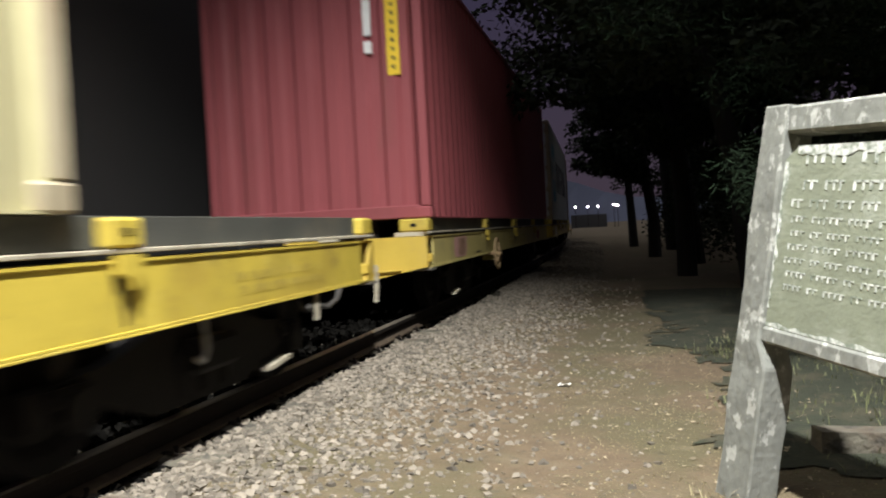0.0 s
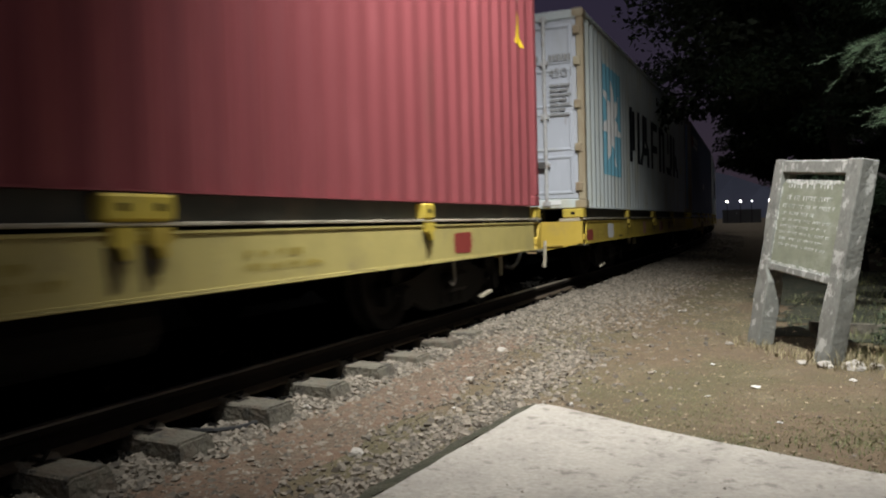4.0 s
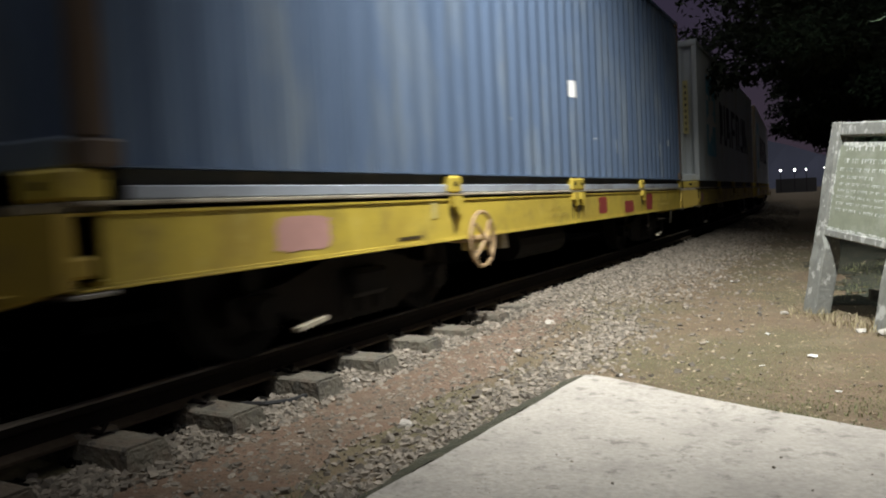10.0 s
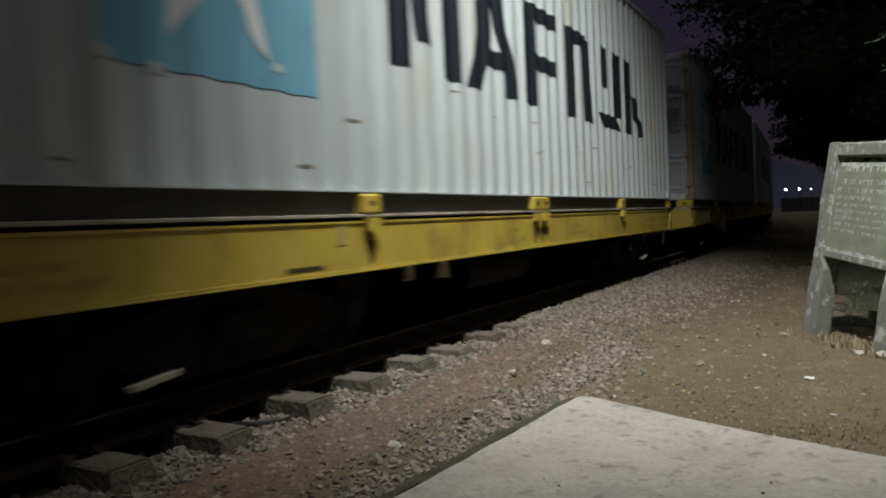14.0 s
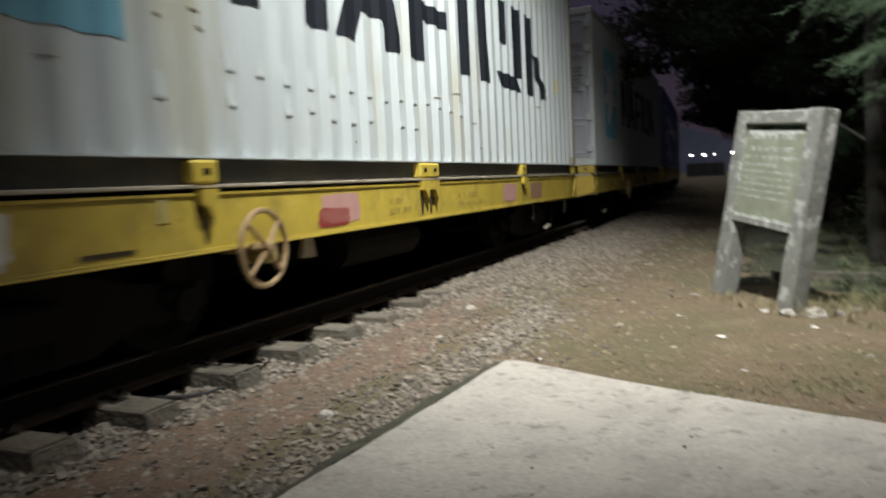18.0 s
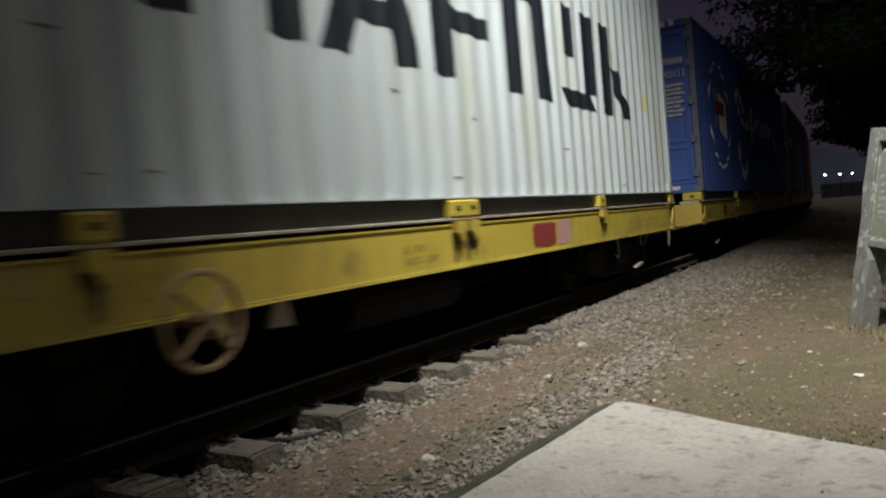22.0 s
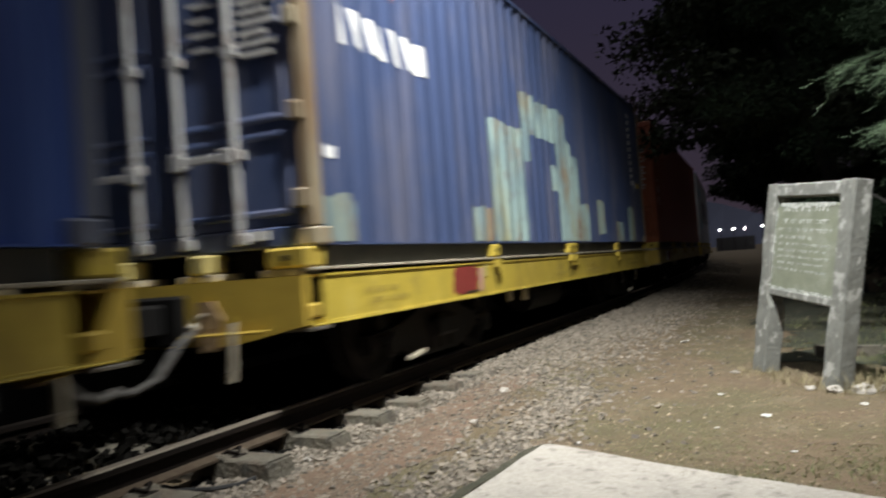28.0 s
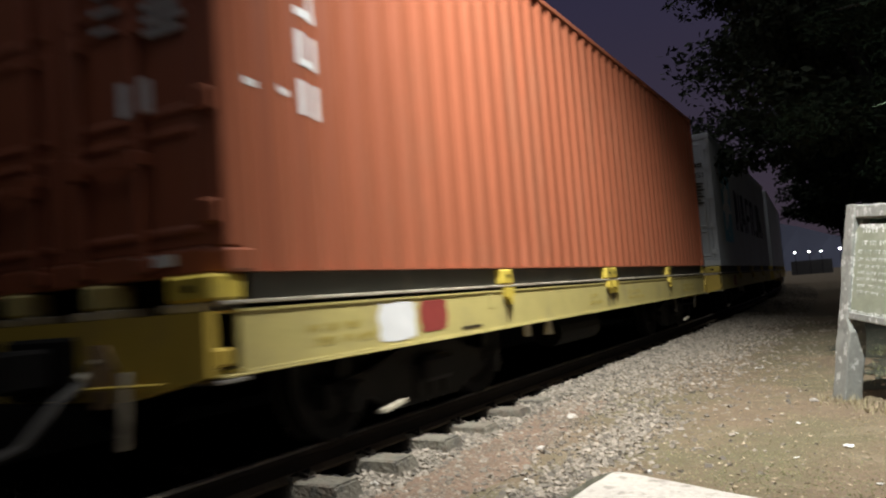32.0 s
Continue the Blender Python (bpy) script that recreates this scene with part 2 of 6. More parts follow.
M = dict(
    sill=shade("yellow_wagon_paint", (0.54, 0.41, 0.06), rough=0.5, grain=0.22, scale=5, stain=(0.16, 0.12, 0.05), stain_scale=3.0, stain_mix=0.6, stain_edge=(0.52, 0.72), bump=0.12, bump_scale=30,
               more=[((0.34, 0.235, 0.045), 0.9, 0.6, (0.48, 0.64)), ((0.60, 0.50, 0.14), 5.0, 0.4, (0.56, 0.70)), ((0.10, 0.065, 0.03), 14.0, 0.6, (0.64, 0.72))]),
    sill_old=shade("weathered_pale_yellow_paint", (0.46, 0.385, 0.135), rough=0.6, grain=0.22, scale=6, stain=(0.24, 0.195, 0.10), stain_scale=3.0, stain_mix=0.6, stain_edge=(0.50, 0.70), bump=0.12, bump_scale=30),
    ochre=shade("ochre_headstock_paint", (0.52, 0.365, 0.055), rough=0.55, grain=0.2, scale=5, stain=(0.30, 0.22, 0.08), stain_scale=2.5, stain_mix=0.6, stain_edge=(0.50, 0.70), bump=0.1, bump_scale=30),
    # Colour cut to near black so wagon undersides hold their shade.
    steel=shade("oily_steel_with_shade", (0.007, 0.0065, 0.006), rough=0.8, spec=0.2, grain=0.3, stain=(0.014, 0.010, 0.008), bump=0.2),
    worn=shade("worn_bare_steel", (0.32, 0.31, 0.29), rough=0.38, metal=0.8, grain=0.2, stain=(0.12, 0.08, 0.05), bump=0.1),
    # Rail body darkened in its colour to stand in for the train's shade.
    rail=shade("rusty_rail_with_shade", (0.012, 0.009, 0.007), rough=0.85, spec=0.15, grain=0.25, stain=(0.018, 0.012, 0.009), bump=0.2),
    # Paler copy for the rail's lit foot, light put into the colour.
    railfoot_lit=shade("rust_on_lit_rail_foot", (0.075, 0.057, 0.040), rough=0.95, spec=0.1, grain=0.35, scale=18, stain=(0.06, 0.042, 0.03), stain_scale=7, stain_mix=0.7, bump=0.3),
    railhead=shade("polished_rail_head", (0.26, 0.225, 0.18), rough=0.65, metal=0.9, grain=0.1, bump=0.05),
    concrete=shade("old_concrete_slab", (0.405, 0.376, 0.325), rough=0.9, grain=0.36, scale=45, stain=(0.255, 0.235, 0.205), stain_scale=1.7, stain_mix=0.6, stain_edge=(0.44, 0.66), bump=0.6, bump_scale=40,
                   more=[((0.42, 0.39, 0.335), 3.1, 0.65, (0.54, 0.66)), ((0.165, 0.155, 0.125), 11.0, 0.7, (0.56, 0.66))]),
    sleeper=shade("weathered_sleeper_concrete", (0.130, 0.117, 0.088), rough=0.95, grain=0.45, scale=22, stain=(0.118, 0.090, 0.064), stain_scale=6, stain_mix=0.8, stain_edge=(0.48, 0.62), bump=0.9, bump_scale=35, vary=0.15, more=[((0.045, 0.042, 0.036), 11.0, 0.7, (0.52, 0.62))]),
    post=shade("flaking_whitewashed_concrete", (0.190, 0.194, 0.172), rough=0.92, grain=0.35, scale=30, stain=(0.52, 0.52, 0.48), stain_scale=11.0, stain_mix=0.65, stain_edge=(0.555, 0.60), bump=0.35, bump_scale=35, stretch=(1, 1, 0.7), more=[((0.11, 0.11, 0.10), 7.0, 0.6, (0.55, 0.66))]),
    boardface=shade("faded_green_board_paint", (0.205, 0.222, 0.160), rough=0.85, grain=0.25, scale=10, stain=(0.33, 0.35, 0.29), stain_scale=6, stain_mix=0.6, stain_edge=(0.48, 0.68), bump=0.2, bump_scale=50),
    chalk=shade("worn_white_lettering", (0.66, 0.67, 0.63), rough=0.9, grain=0.2, scale=20, stain=(0.15, 0.18, 0.13), stain_scale=26, stain_mix=0.9, stain_edge=(0.40, 0.60), bump=0.0),
    earth=shade("dry_trodden_earth", (0.128, 0.091, 0.054), rough=0.95, grain=0.35, scale=9, stain=(0.094, 0.082, 0.040), stain_scale=0.9, stain_mix=0.85, stain_edge=(0.44, 0.60), bump=0.8, bump_scale=45,
                more=[((0.170, 0.134, 0.085), 2.6, 0.6, (0.54, 0.68)), ((0.075, 0.066, 0.042), 16.0, 0.7, (0.56, 0.66))]),
    # Far darker than the other ballast: under-train shade is put into the colour.
    oily_shade=shade("oily_dark_ballast", (0.0075, 0.007, 0.006), rough=0.95, grain=0.3, scale=30, bump=0.2, vary=0.25, spec=0.03),
    ballast=shade("ballast_stone", (0.188, 0.162, 0.126), rough=0.9, grain=0.3, scale=30, bump=0.3, bump_scale=60, vary=0.5),
    grass=shade("dry_grass", (0.27, 0.23, 0.13), rough=0.8, grain=0.2, bump=0, vary=0.4),
    weed_dark=shade("dark_leafy_weed", (0.036, 0.055, 0.024), rough=0.7, grain=0.2, bump=0, vary=0.4),
    weed=shade("green_weed", (0.155, 0.165, 0.070), rough=0.7, grain=0.2, bump=0, vary=0.4),
    redsoil=shade("reddish_dirt", (0.150, 0.096, 0.062), rough=0.95, grain=0.4, scale=12, stain=(0.10, 0.076, 0.050), stain_scale=3.0, stain_mix=0.8, stain_edge=(0.44, 0.62), bump=1.0, bump_scale=45, more=[((0.21, 0.17, 0.125), 18.0, 0.7, (0.55, 0.66)), ((0.07, 0.055, 0.04), 24.0, 0.7, (0.58, 0.68))]),
    # Moss colour darkened to carry the shade of the slab's side.
    moss_shade=shade("dark_mossy_dirt", (0.044, 0.044, 0.026), rough=0.95, grain=0.4, scale=16, stain=(0.11, 0.10, 0.07), stain_scale=9, stain_mix=0.6, bump=0.7, bump_scale=60),
    bark=shade("grey_brown_bark", (0.125, 0.112, 0.092), rough=0.95, grain=0.3, scale=10, bump=0.8, bump_scale=14, stretch=(1, 1, 0.25)),
    # Darker copy of the bark, with shade painted into its colour.
    darkbark=shade("bark_with_shade", (0.018, 0.016, 0.013), rough=0.95, grain=0.3, scale=10, bump=0.8, bump_scale=14, stretch=(1, 1, 0.25)),
    # Dimmer copy of the needle green below; the shade sits in the colour.
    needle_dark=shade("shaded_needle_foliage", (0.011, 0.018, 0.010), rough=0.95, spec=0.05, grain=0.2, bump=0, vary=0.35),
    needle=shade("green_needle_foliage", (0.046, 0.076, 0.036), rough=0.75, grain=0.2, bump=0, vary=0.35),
    leaf=shade("broad_leaf_foliage", (0.026, 0.034, 0.018), rough=0.8, spec=0.15, grain=0.2, bump=0, vary=0.35),
    litter=shade("crumpled_paper", (0.60, 0.59, 0.55), rough=0.8, grain=0.1, bump=0.2),
    hill=shade("distant_hillside", (0.10, 0.11, 0.16), rough=1.0, grain=0.2, scale=0.02, bump=0),
    # Dark colour of the two added walls that block sky light.
    walldark=shade("added_dark_wall", (0.02, 0.019, 0.018), rough=0.95, grain=0.2, scale=0.8, bump=0.1),
    wallfar=shade("grey_plastered_wall", (0.05, 0.05, 0.05), rough=0.9, grain=0.1, scale=0.5, bump=0.1),
    dark=shade("black_rubber", (0.02, 0.02, 0.02), rough=0.7, grain=0.1, bump=0.1),
    red=shade("red_repair_paint", (0.24, 0.032, 0.024), rough=0.7, grain=0.25, scale=9, bump=0.1),
    pink=shade("faded_pink_patch", (0.50, 0.28, 0.24), rough=0.7, grain=0.2, scale=9, bump=0.1),
    deck=shade("worn_cream_deck_steel", (0.40, 0.36, 0.27), rough=0.6, grain=0.3, scale=8, stain=(0.10, 0.08, 0.06), stain_scale=4, stain_mix=0.7, bump=0.15),
    fascia=shade("dark_weathered_plate", (0.055, 0.055, 0.046), rough=0.7, grain=0.4, scale=3, stain=(0.12, 0.10, 0.07), stain_scale=2.5, stain_mix=0.6, bump=0.15),
    grease=shade("dark_grease_stain", (0.048, 0.034, 0.015), rough=0.5, grain=0.4, scale=14, bump=0.1),
    rusty=shade("rusted_buff_bracket_paint", (0.34, 0.235, 0.12), rough=0.75, grain=0.3, scale=14, stain=(0.20, 0.10, 0.05), stain_scale=9, stain_mix=0.8, bump=0.2),
    hose=shade("dusty_grey_rubber", (0.062, 0.058, 0.052), rough=0.7, grain=0.2, bump=0.1),
    rod=shade("galvanised_rod_paint", (0.42, 0.42, 0.41), rough=0.5, grain=0.2, scale=12, stain=(0.2, 0.13, 0.08), stain_scale=7, stain_mix=0.6, bump=0.05),
    white=shade("white_marking_paint", (0.72, 0.72, 0.70), rough=0.6, grain=0.15, scale=9, bump=0.05),
    stencil=shade("faded_stencil_paint", (0.36, 0.275, 0.055), rough=0.7, grain=0.3, bump=0),
    print_pale=shade("worn_white_stencil_paint", (0.44, 0.43, 0.41), rough=0.7, grain=0.35, scale=24, bump=0),
    print_grey=shade("pale_grey_stencil_paint", (0.25, 0.25, 0.245), rough=0.7, grain=0.3, bump=0),
    # Ground cover under the trees, darkened in colour for their shade too.
    litter_shade=shade("leafy_humus_with_shade", (0.030, 0.034, 0.019), rough=0.95, grain=0.5, scale=14, stain=(0.065, 0.058, 0.034), stain_scale=4, stain_mix=0.8, stain_edge=(0.48, 0.62), bump=0.9, bump_scale=50),
    print_dark=shade("dark_stencil_paint", (0.05, 0.045, 0.03), rough=0.7, grain=0.2, bump=0),
    yellow=shade("bright_yellow_sticker", (0.75, 0.52, 0.03), rough=0.5, grain=0.1, bump=0),
)


# ---------------------------------------------------------------- mesh helpers
def part(name, bm, material, parent=None, label="", at=None):
    """Links a bmesh as one mesh object, under a thing or a part if one is given."""
    me = bpy.data.meshes.new(name)
    bm.normal_update()
    bm.to_mesh(me)
    bm.free()
    return linked(name, me, material, parent, label, at)


def linked(name, me, material=None, parent=None, label="", at=None):
    if material is not None and not me.materials:
        me.materials.append(material)
    ob = new(name, me)
    if parent is not None:
        ob.parent = parent
    if at is not None:
        ob.matrix_basis = at
    if label:
        ob["label"] = label
    return ob


def empty(name, at=None):
    ob = new(name)
    if at is not None:
        ob.matrix_basis = at
    return ob


def add_box(bm, x0, x1, y0, y1, z0, z1, bevel=0.0):
    c = [(x0, y0, z0), (x1, y0, z0), (x1, y1, z0), (x0, y1, z0), (x0, y0, z1), (x1, y0, z1), (x1, y1, z1), (x0, y1, z1)]
    v = [bm.verts.new(p) for p in c]
    fs = [bm.faces.new([v[i] for i in f]) for f in ((3, 2, 1, 0), (4, 5, 6, 7), (0, 1, 5, 4), (1, 2, 6, 5), (2, 3, 7, 6), (3, 0, 4, 7))]
    if bevel:
        es = {e for f in fs for e in f.edges}
        bmesh.ops.bevel(bm, geom=list(es), offset=bevel, segments=1, affect="EDGES")
    return bm


def box(x0, x1, y0, y1, z0, z1, bevel=0.0):
    return add_box(bmesh.new(), x0, x1, y0, y1, z0, z1, bevel)


def add_prism(bm, pts, axis, a, b):
    """Sweeps a closed outline of 2D points along one axis from a to b."""
    def place(p, h):
        return {"x": (h, p[0], p[1]), "y": (p[0], h, p[1]), "z": (p[0], p[1], h)}[axis]
    lo = [bm.verts.new(place(p, a)) for p in pts]
    hi = [bm.verts.new(place(p, b)) for p in pts]
    n = len(pts)
    bm.faces.new(lo)
    bm.faces.new(hi[::-1])
    for i in range(n):
        bm.faces.new((lo[i], hi[i], hi[(i + 1) % n], lo[(i + 1) % n]))
    bmesh.ops.recalc_face_normals(bm, faces=bm.faces[:])
    return bm


def prism(pts, axis, a, b):
    return add_prism(bmesh.new(), pts, axis, a, b)


def add_tube(bm, pts, r, sides=8, r1=None):
    """A bent tube through 3D points, tapering from r to r1."""
    pts = [Vector(p) for p in pts]
    r1 = r if r1 is None else r1
    rings = []
    for i, p in enumerate(pts):
        d = (pts[min(i + 1, len(pts) - 1)] - pts[max(i - 1, 0)]).normalized()
        a = d.orthogonal().normalized() if i == 0 else (rings_dir - d * rings_dir.dot(d)).normalized()
        rings_dir = a
        b = d.cross(a)
        k = r + (r1 - r) * i / max(1, len(pts) - 1)
        rings.append([bm.verts.new(p + a * (k * math.cos(2 * math.pi * j / sides)) + b * (k * math.sin(2 * math.pi * j / sides))) for j in range(sides)])
    for q, w in zip(rings, rings[1:]):
        for j in range(sides):
            bm.faces.new((q[j], q[(j + 1) % sides], w[(j + 1) % sides], w[j]))
    bm.faces.new(rings[0][::-1])
    bm.faces.new(rings[-1])
    return bm


def tube(pts, r, sides=8, r1=None):
    return add_tube(bmesh.new(), pts, r, sides, r1)


# ---------------------------------------------------------------- the track's line
TRACK_X, BEND_Y, BEND_R = -3.715, 12.0, 430.0
RAIL_TOP = 0.27


def on_track(s, off=0.0):
    """Place and heading (radians, to the left of +y) at s metres along the track, off metres to its right."""
    if s <= BEND_Y:
        return TRACK_X + off, s, 0.0
    a = (s - BEND_Y) / BEND_R
    return TRACK_X - BEND_R + (BEND_R + off) * math.cos(a), BEND_Y + (BEND_R + off) * math.sin(a), a


# ---------------------------------------------------------------- train
SPEED = 3.744
# where each container's leading end stands along the track at 0 s
LEAD = [-2.33, 11.61, 25.83, 39.76, 53.65, 67.76, 81.47, 95.42, 109.22, 123.2, 137.1, 151.0, 164.9, 178.8]
BODY_L, HALF_L, HALF_W = 12.192, 6.096, 1.219
FLOOR_Z, BOX_H = 1.288, 2.78
PITCH = 0.2786
RIB_U = []
for _i in range(43):
    for _u, _d in ((0.0, 0.0), (0.072, 0.0), (0.140, -0.036), (0.2106, -0.036)):
        RIB_U.append((0.105 + _i * PITCH + _u, _d))
RIB_U.append((0.105 + 43 * PITCH, 0.0))


def rib_depth(u):
    for (a, da), (b, db) in zip(RIB_U, RIB_U[1:]):
        if a <= u <= b:
            return da + (db - da) * (u - a) / max(1e-9, b - a)
    return 0.0


def ribbed(width0, width1, z0, z1, prof):
    """A corrugated sheet: profile of (along, depth) carried up from z0 to z1; faces +x."""
    bm = bmesh.new()
    lo = [bm.verts.new((d, u, z0)) for u, d in prof]
    hi = [bm.verts.new((d, u, z1)) for u, d in prof]
    for i in range(len(prof) - 1):
        bm.faces.new((lo[i], lo[i + 1], hi[i + 1], hi[i]))
    return bm


def clip(poly, a, b):
    """The part of a convex 2D outline between u = a and u = b."""
    for lim, keep_above in ((a, True), (b, False)):
        res = []
        for i, p in enumerate(poly):
            q = poly[(i + 1) % len(poly)]
            pi = p[0] >= lim if keep_above else p[0] <= lim
            qi = q[0] >= lim if keep_above else q[0] <= lim
            if pi:
                res.append(p)
            if pi != qi:
                k = (lim - p[0]) / (q[0] - p[0])
                res.append((lim, p[1] + k * (q[1] - p[1])))
        poly = res
        if len(poly) < 3:
            return []
    return poly


def decal(polys, lift=0.004):
    """Paint on a corrugated side: convex outlines of (along, height above the container's foot), laid into the ribs."""
    bm = bmesh.new()
    edges = [u for u, _ in RIB_U]
    edges = [0.0] + edges + [BODY_L]
    for poly in polys:
        if sum(p[0] * q[1] - q[0] * p[1] for p, q in zip(poly, poly[1:] + poly[:1])) < 0:
            poly = poly[::-1]
        lo, hi = min(p[0] for p in poly), max(p[0] for p in poly)
        for a, b in zip(edges, edges[1:]):
            if b <= lo or a >= hi:
                continue
            c = clip(poly, a, b)
            c = [p for i, p in enumerate(c) if abs(p[0] - c[i - 1][0]) + abs(p[1] - c[i - 1][1]) > 1e-5]
            if len(c) >= 3:
                bm.faces.new([bm.verts.new((HALF_W - 0.012 + rib_depth(u) + lift, u - HALF_L, z)) for u, z in c])
    bmesh.ops.remove_doubles(bm, verts=bm.verts[:], dist=0.002)
    return bm


def quad(u0, z0, u1, z1):
    return [(u0, z0), (u1, z0), (u1, z1), (u0, z1)]


def stroke(pts, w):
    """A painted line as one quad a stretch."""
    res = []
    for (a, b), (c, d) in zip(pts, pts[1:]):
        n = math.hypot(c - a, d - b)
        px, pz = -(d - b) / n * w / 2, (c - a) / n * w / 2
        res.append([(a + px, b + pz), (a - px, b - pz), (c - px, d - pz), (c + px, d + pz)])
    return res


def shared(name, make, cache={}):
    """A mesh that many parts use."""
    if name not in cache:
        bm = make()
        me = bpy.data.meshes.new(name)
        bm.normal_update()
        bm.to_mesh(me)
        bm.free()
        cache[name] = me
    return cache[name]


SIZE_KEY = ""


def piece(name, key, make, material, parent, label="", at=None):
    """A part on a mesh shared by shape and material."""
    me = shared(SIZE_KEY + key + "|" + material.name, make)
    return linked(name, me, material, parent, label, at)


def door_leaf(y, x0, x1, h):
    return box(x0, x1, y - 0.012, y + 0.03, 0.14, h - 0.14, 0.006)


def door_ring(y, x0, x1, z0, z1):
    """The raised edge round one pressed panel of a door."""
    bm = bmesh.new()
    def loop(g, d):
        return [bm.verts.new(p) for p in ((x0 + g, y - d, z0 + g), (x1 - g, y - d, z0 + g), (x1 - g, y - d, z1 - g), (x0 + g, y - d, z1 - g))]
    rings = [loop(0.0, 0.012), loop(0.014, 0.027), loop(0.036, 0.027), loop(0.052, 0.014)]
    for p, q in zip(rings, rings[1:]):
        for j in range(4):
            bm.faces.new((p[j], p[(j + 1) % 4], q[(j + 1) % 4], q[j]))
    bmesh.ops.recalc_face_normals(bm, faces=bm.faces[:])
    return bm


END_PROF = [(-1.10 + i * 0.3143 + a, d) for i in range(7) for a, d in ((0.0, 0.0), (0.125, 0.0), (0.175, -0.042), (0.264, -0.042))] + [(1.10, 0.0)]


def make_container(name, mat, label, doors, post_mat=None, decals=(), end_marks=(), h=BOX_H, rod_mat=None, leaf_mat=None):
    """A forty-foot box: origin at the middle of its foot, leading end at -y, the side that is passed at +x."""
    post_mat = post_mat or mat
    rod_mat = rod_mat or M["rod"]
    leaf_mat = leaf_mat or mat
    c = tagged(empty(name), label, "shipping container", "containers on the train")
    q = HALF_W
    piece("side_panel", "side", lambda: ribbed(0, 0, 0.012, h - 0.07, [(u - HALF_L, d + q - 0.012) for u, d in [(0.08, 0.0)] + RIB_U + [(BODY_L - 0.08, 0.0)]]), mat, c)
    piece("side_panel", "side", None, mat, c, at=pose(0, 0, 0, 0, 0, 180))
    for sx in (1, -1):
        piece("bottom_rail", "brail%d" % sx, lambda: box(*sorted((sx * (q - 0.13), sx * (q - 0.062))), -HALF_L + 0.1, HALF_L - 0.1, 0.004, 0.085, 0.006), mat, c)
        piece("bottom_flange", "bflange%d" % sx, lambda: box(*sorted((sx * (q - 0.075), sx * (q - 0.008))), -HALF_L + 0.1, HALF_L - 0.1, 0.0, 0.011), mat, c)
        piece("top_rail", "trail%d" % sx, lambda: box(*sorted((sx * (q - 0.07), sx * q)), -HALF_L + 0.1, HALF_L - 0.1, h - 0.075, h - 0.012, 0.008), mat, c)
    for sx in (1, -1):
        for sy in (1, -1):
            piece("corner_post", "post%d%d" % (sx, sy), lambda: box(*sorted((sx * (q - 0.105), sx * (q - 0.002))), *sorted((sy * (HALF_L - 0.115), sy * (HALF_L - 0.002))), 0.118, h - 0.118, 0.012), post_mat, c)
            for z in (0.0, h - 0.118):
                piece("corner_casting", "cast%d%d%d" % (sx, sy, z > 1), lambda: box(*sorted((sx * (q - 0.162), sx * (q + 0.003))), *sorted((sy * (HALF_L - 0.178), sy * (HALF_L + 0.003))), z, z + 0.118, 0.014), post_mat, c)
    piece("roof", "roof", lambda: roof_sheet(h), mat, c)
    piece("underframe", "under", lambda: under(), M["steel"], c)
    for sy in (-1, 1):
        piece("header_beam", "head%d" % sy, lambda: box(-q + 0.1, q - 0.1, *sorted((sy * (HALF_L - 0.09), sy * (HALF_L - 0.004))), h - 0.13, h - 0.006, 0.01), mat, c)
        piece("sill_beam", "sill%d" % sy, lambda: box(-q + 0.1, q - 0.1, *sorted((sy * (HALF_L - 0.12), sy * (HALF_L - 0.004))), 0.004, 0.135, 0.01), mat, c)
    piece("end_panel", "end", lambda: ribbed(0, 0, 0.13, h - 0.12, [(u, d + HALF_L - 0.02) for u, d in END_PROF]), mat, c, at=pose(0, 0, 0, 0, 0, 90))
    if not doors:
        piece("end_panel", "end", None, mat, c, at=pose(0, 0, 0, 0, 0, -90))
    else:
        y = -HALF_L + 0.03
        for sx in (1, -1):
            d = piece("door", "door%d" % sx, lambda: door_leaf(y, *sorted((sx * 0.012, sx * (q - 0.11))), h), leaf_mat, c)
            step = (h - 0.34) / 4
            for i in range(4):
                piece("door_panel", "dring%d%d" % (sx, i), lambda: door_ring(y, *sorted((sx * 0.07, sx * (q - 0.17))), 0.2 + i * step, 0.2 + (i + 1) * step - 0.06), leaf_mat, d)
            for k, xr in enumerate((0.20, 0.66)):
                piece("locking_rod", "rod", lock_rod, rod_mat, d, "galvanised locking rod", pose(sx * xr, y - 0.055, 0))
            piece("door_handle", "handle", lambda: bent_handle(), M["hose"] if leaf_mat is not mat else rod_mat, d, at=pose(sx * 0.20, y - 0.08, 0.62 if sx > 0 else 0.58, 0, 0, 0 if sx > 0 else 180))
            for z in (0.30, 0.85, 1.45, 2.05, 2.48):
                piece("hinge", "hinge", lambda: box(-0.05, 0.05, -0.03, 0.03, -0.06, 0.06, 0.01), post_mat, d, at=pose(sx * (q - 0.09), y - 0.03, z))
    for name_d, mat_d, polys, lab in decals:
        if name_d in ("side_code", "block_mark", "block_column", "flag_mark", "white_sticker", "rust_scratch", "paint_scuff"):
            for p in polys:
                part(name_d, decal([p]), mat_d, c, lab)
        else:
            part(name_d, decal(polys, 0.009 if name_d in ("star_mark", "cross_mark") else 0.004), mat_d, c, lab)
    for name_d, mat_d, rects, lab in end_marks:
        if isinstance(rects, str):
            txt = bpy.data.curves.new("type_code", "FONT")
            txt.body, txt.size, txt.align_x, txt.extrude = rects, 0.16, "LEFT", 0.002
            txt.materials.append(mat_d)
            t = new(name_d, txt)
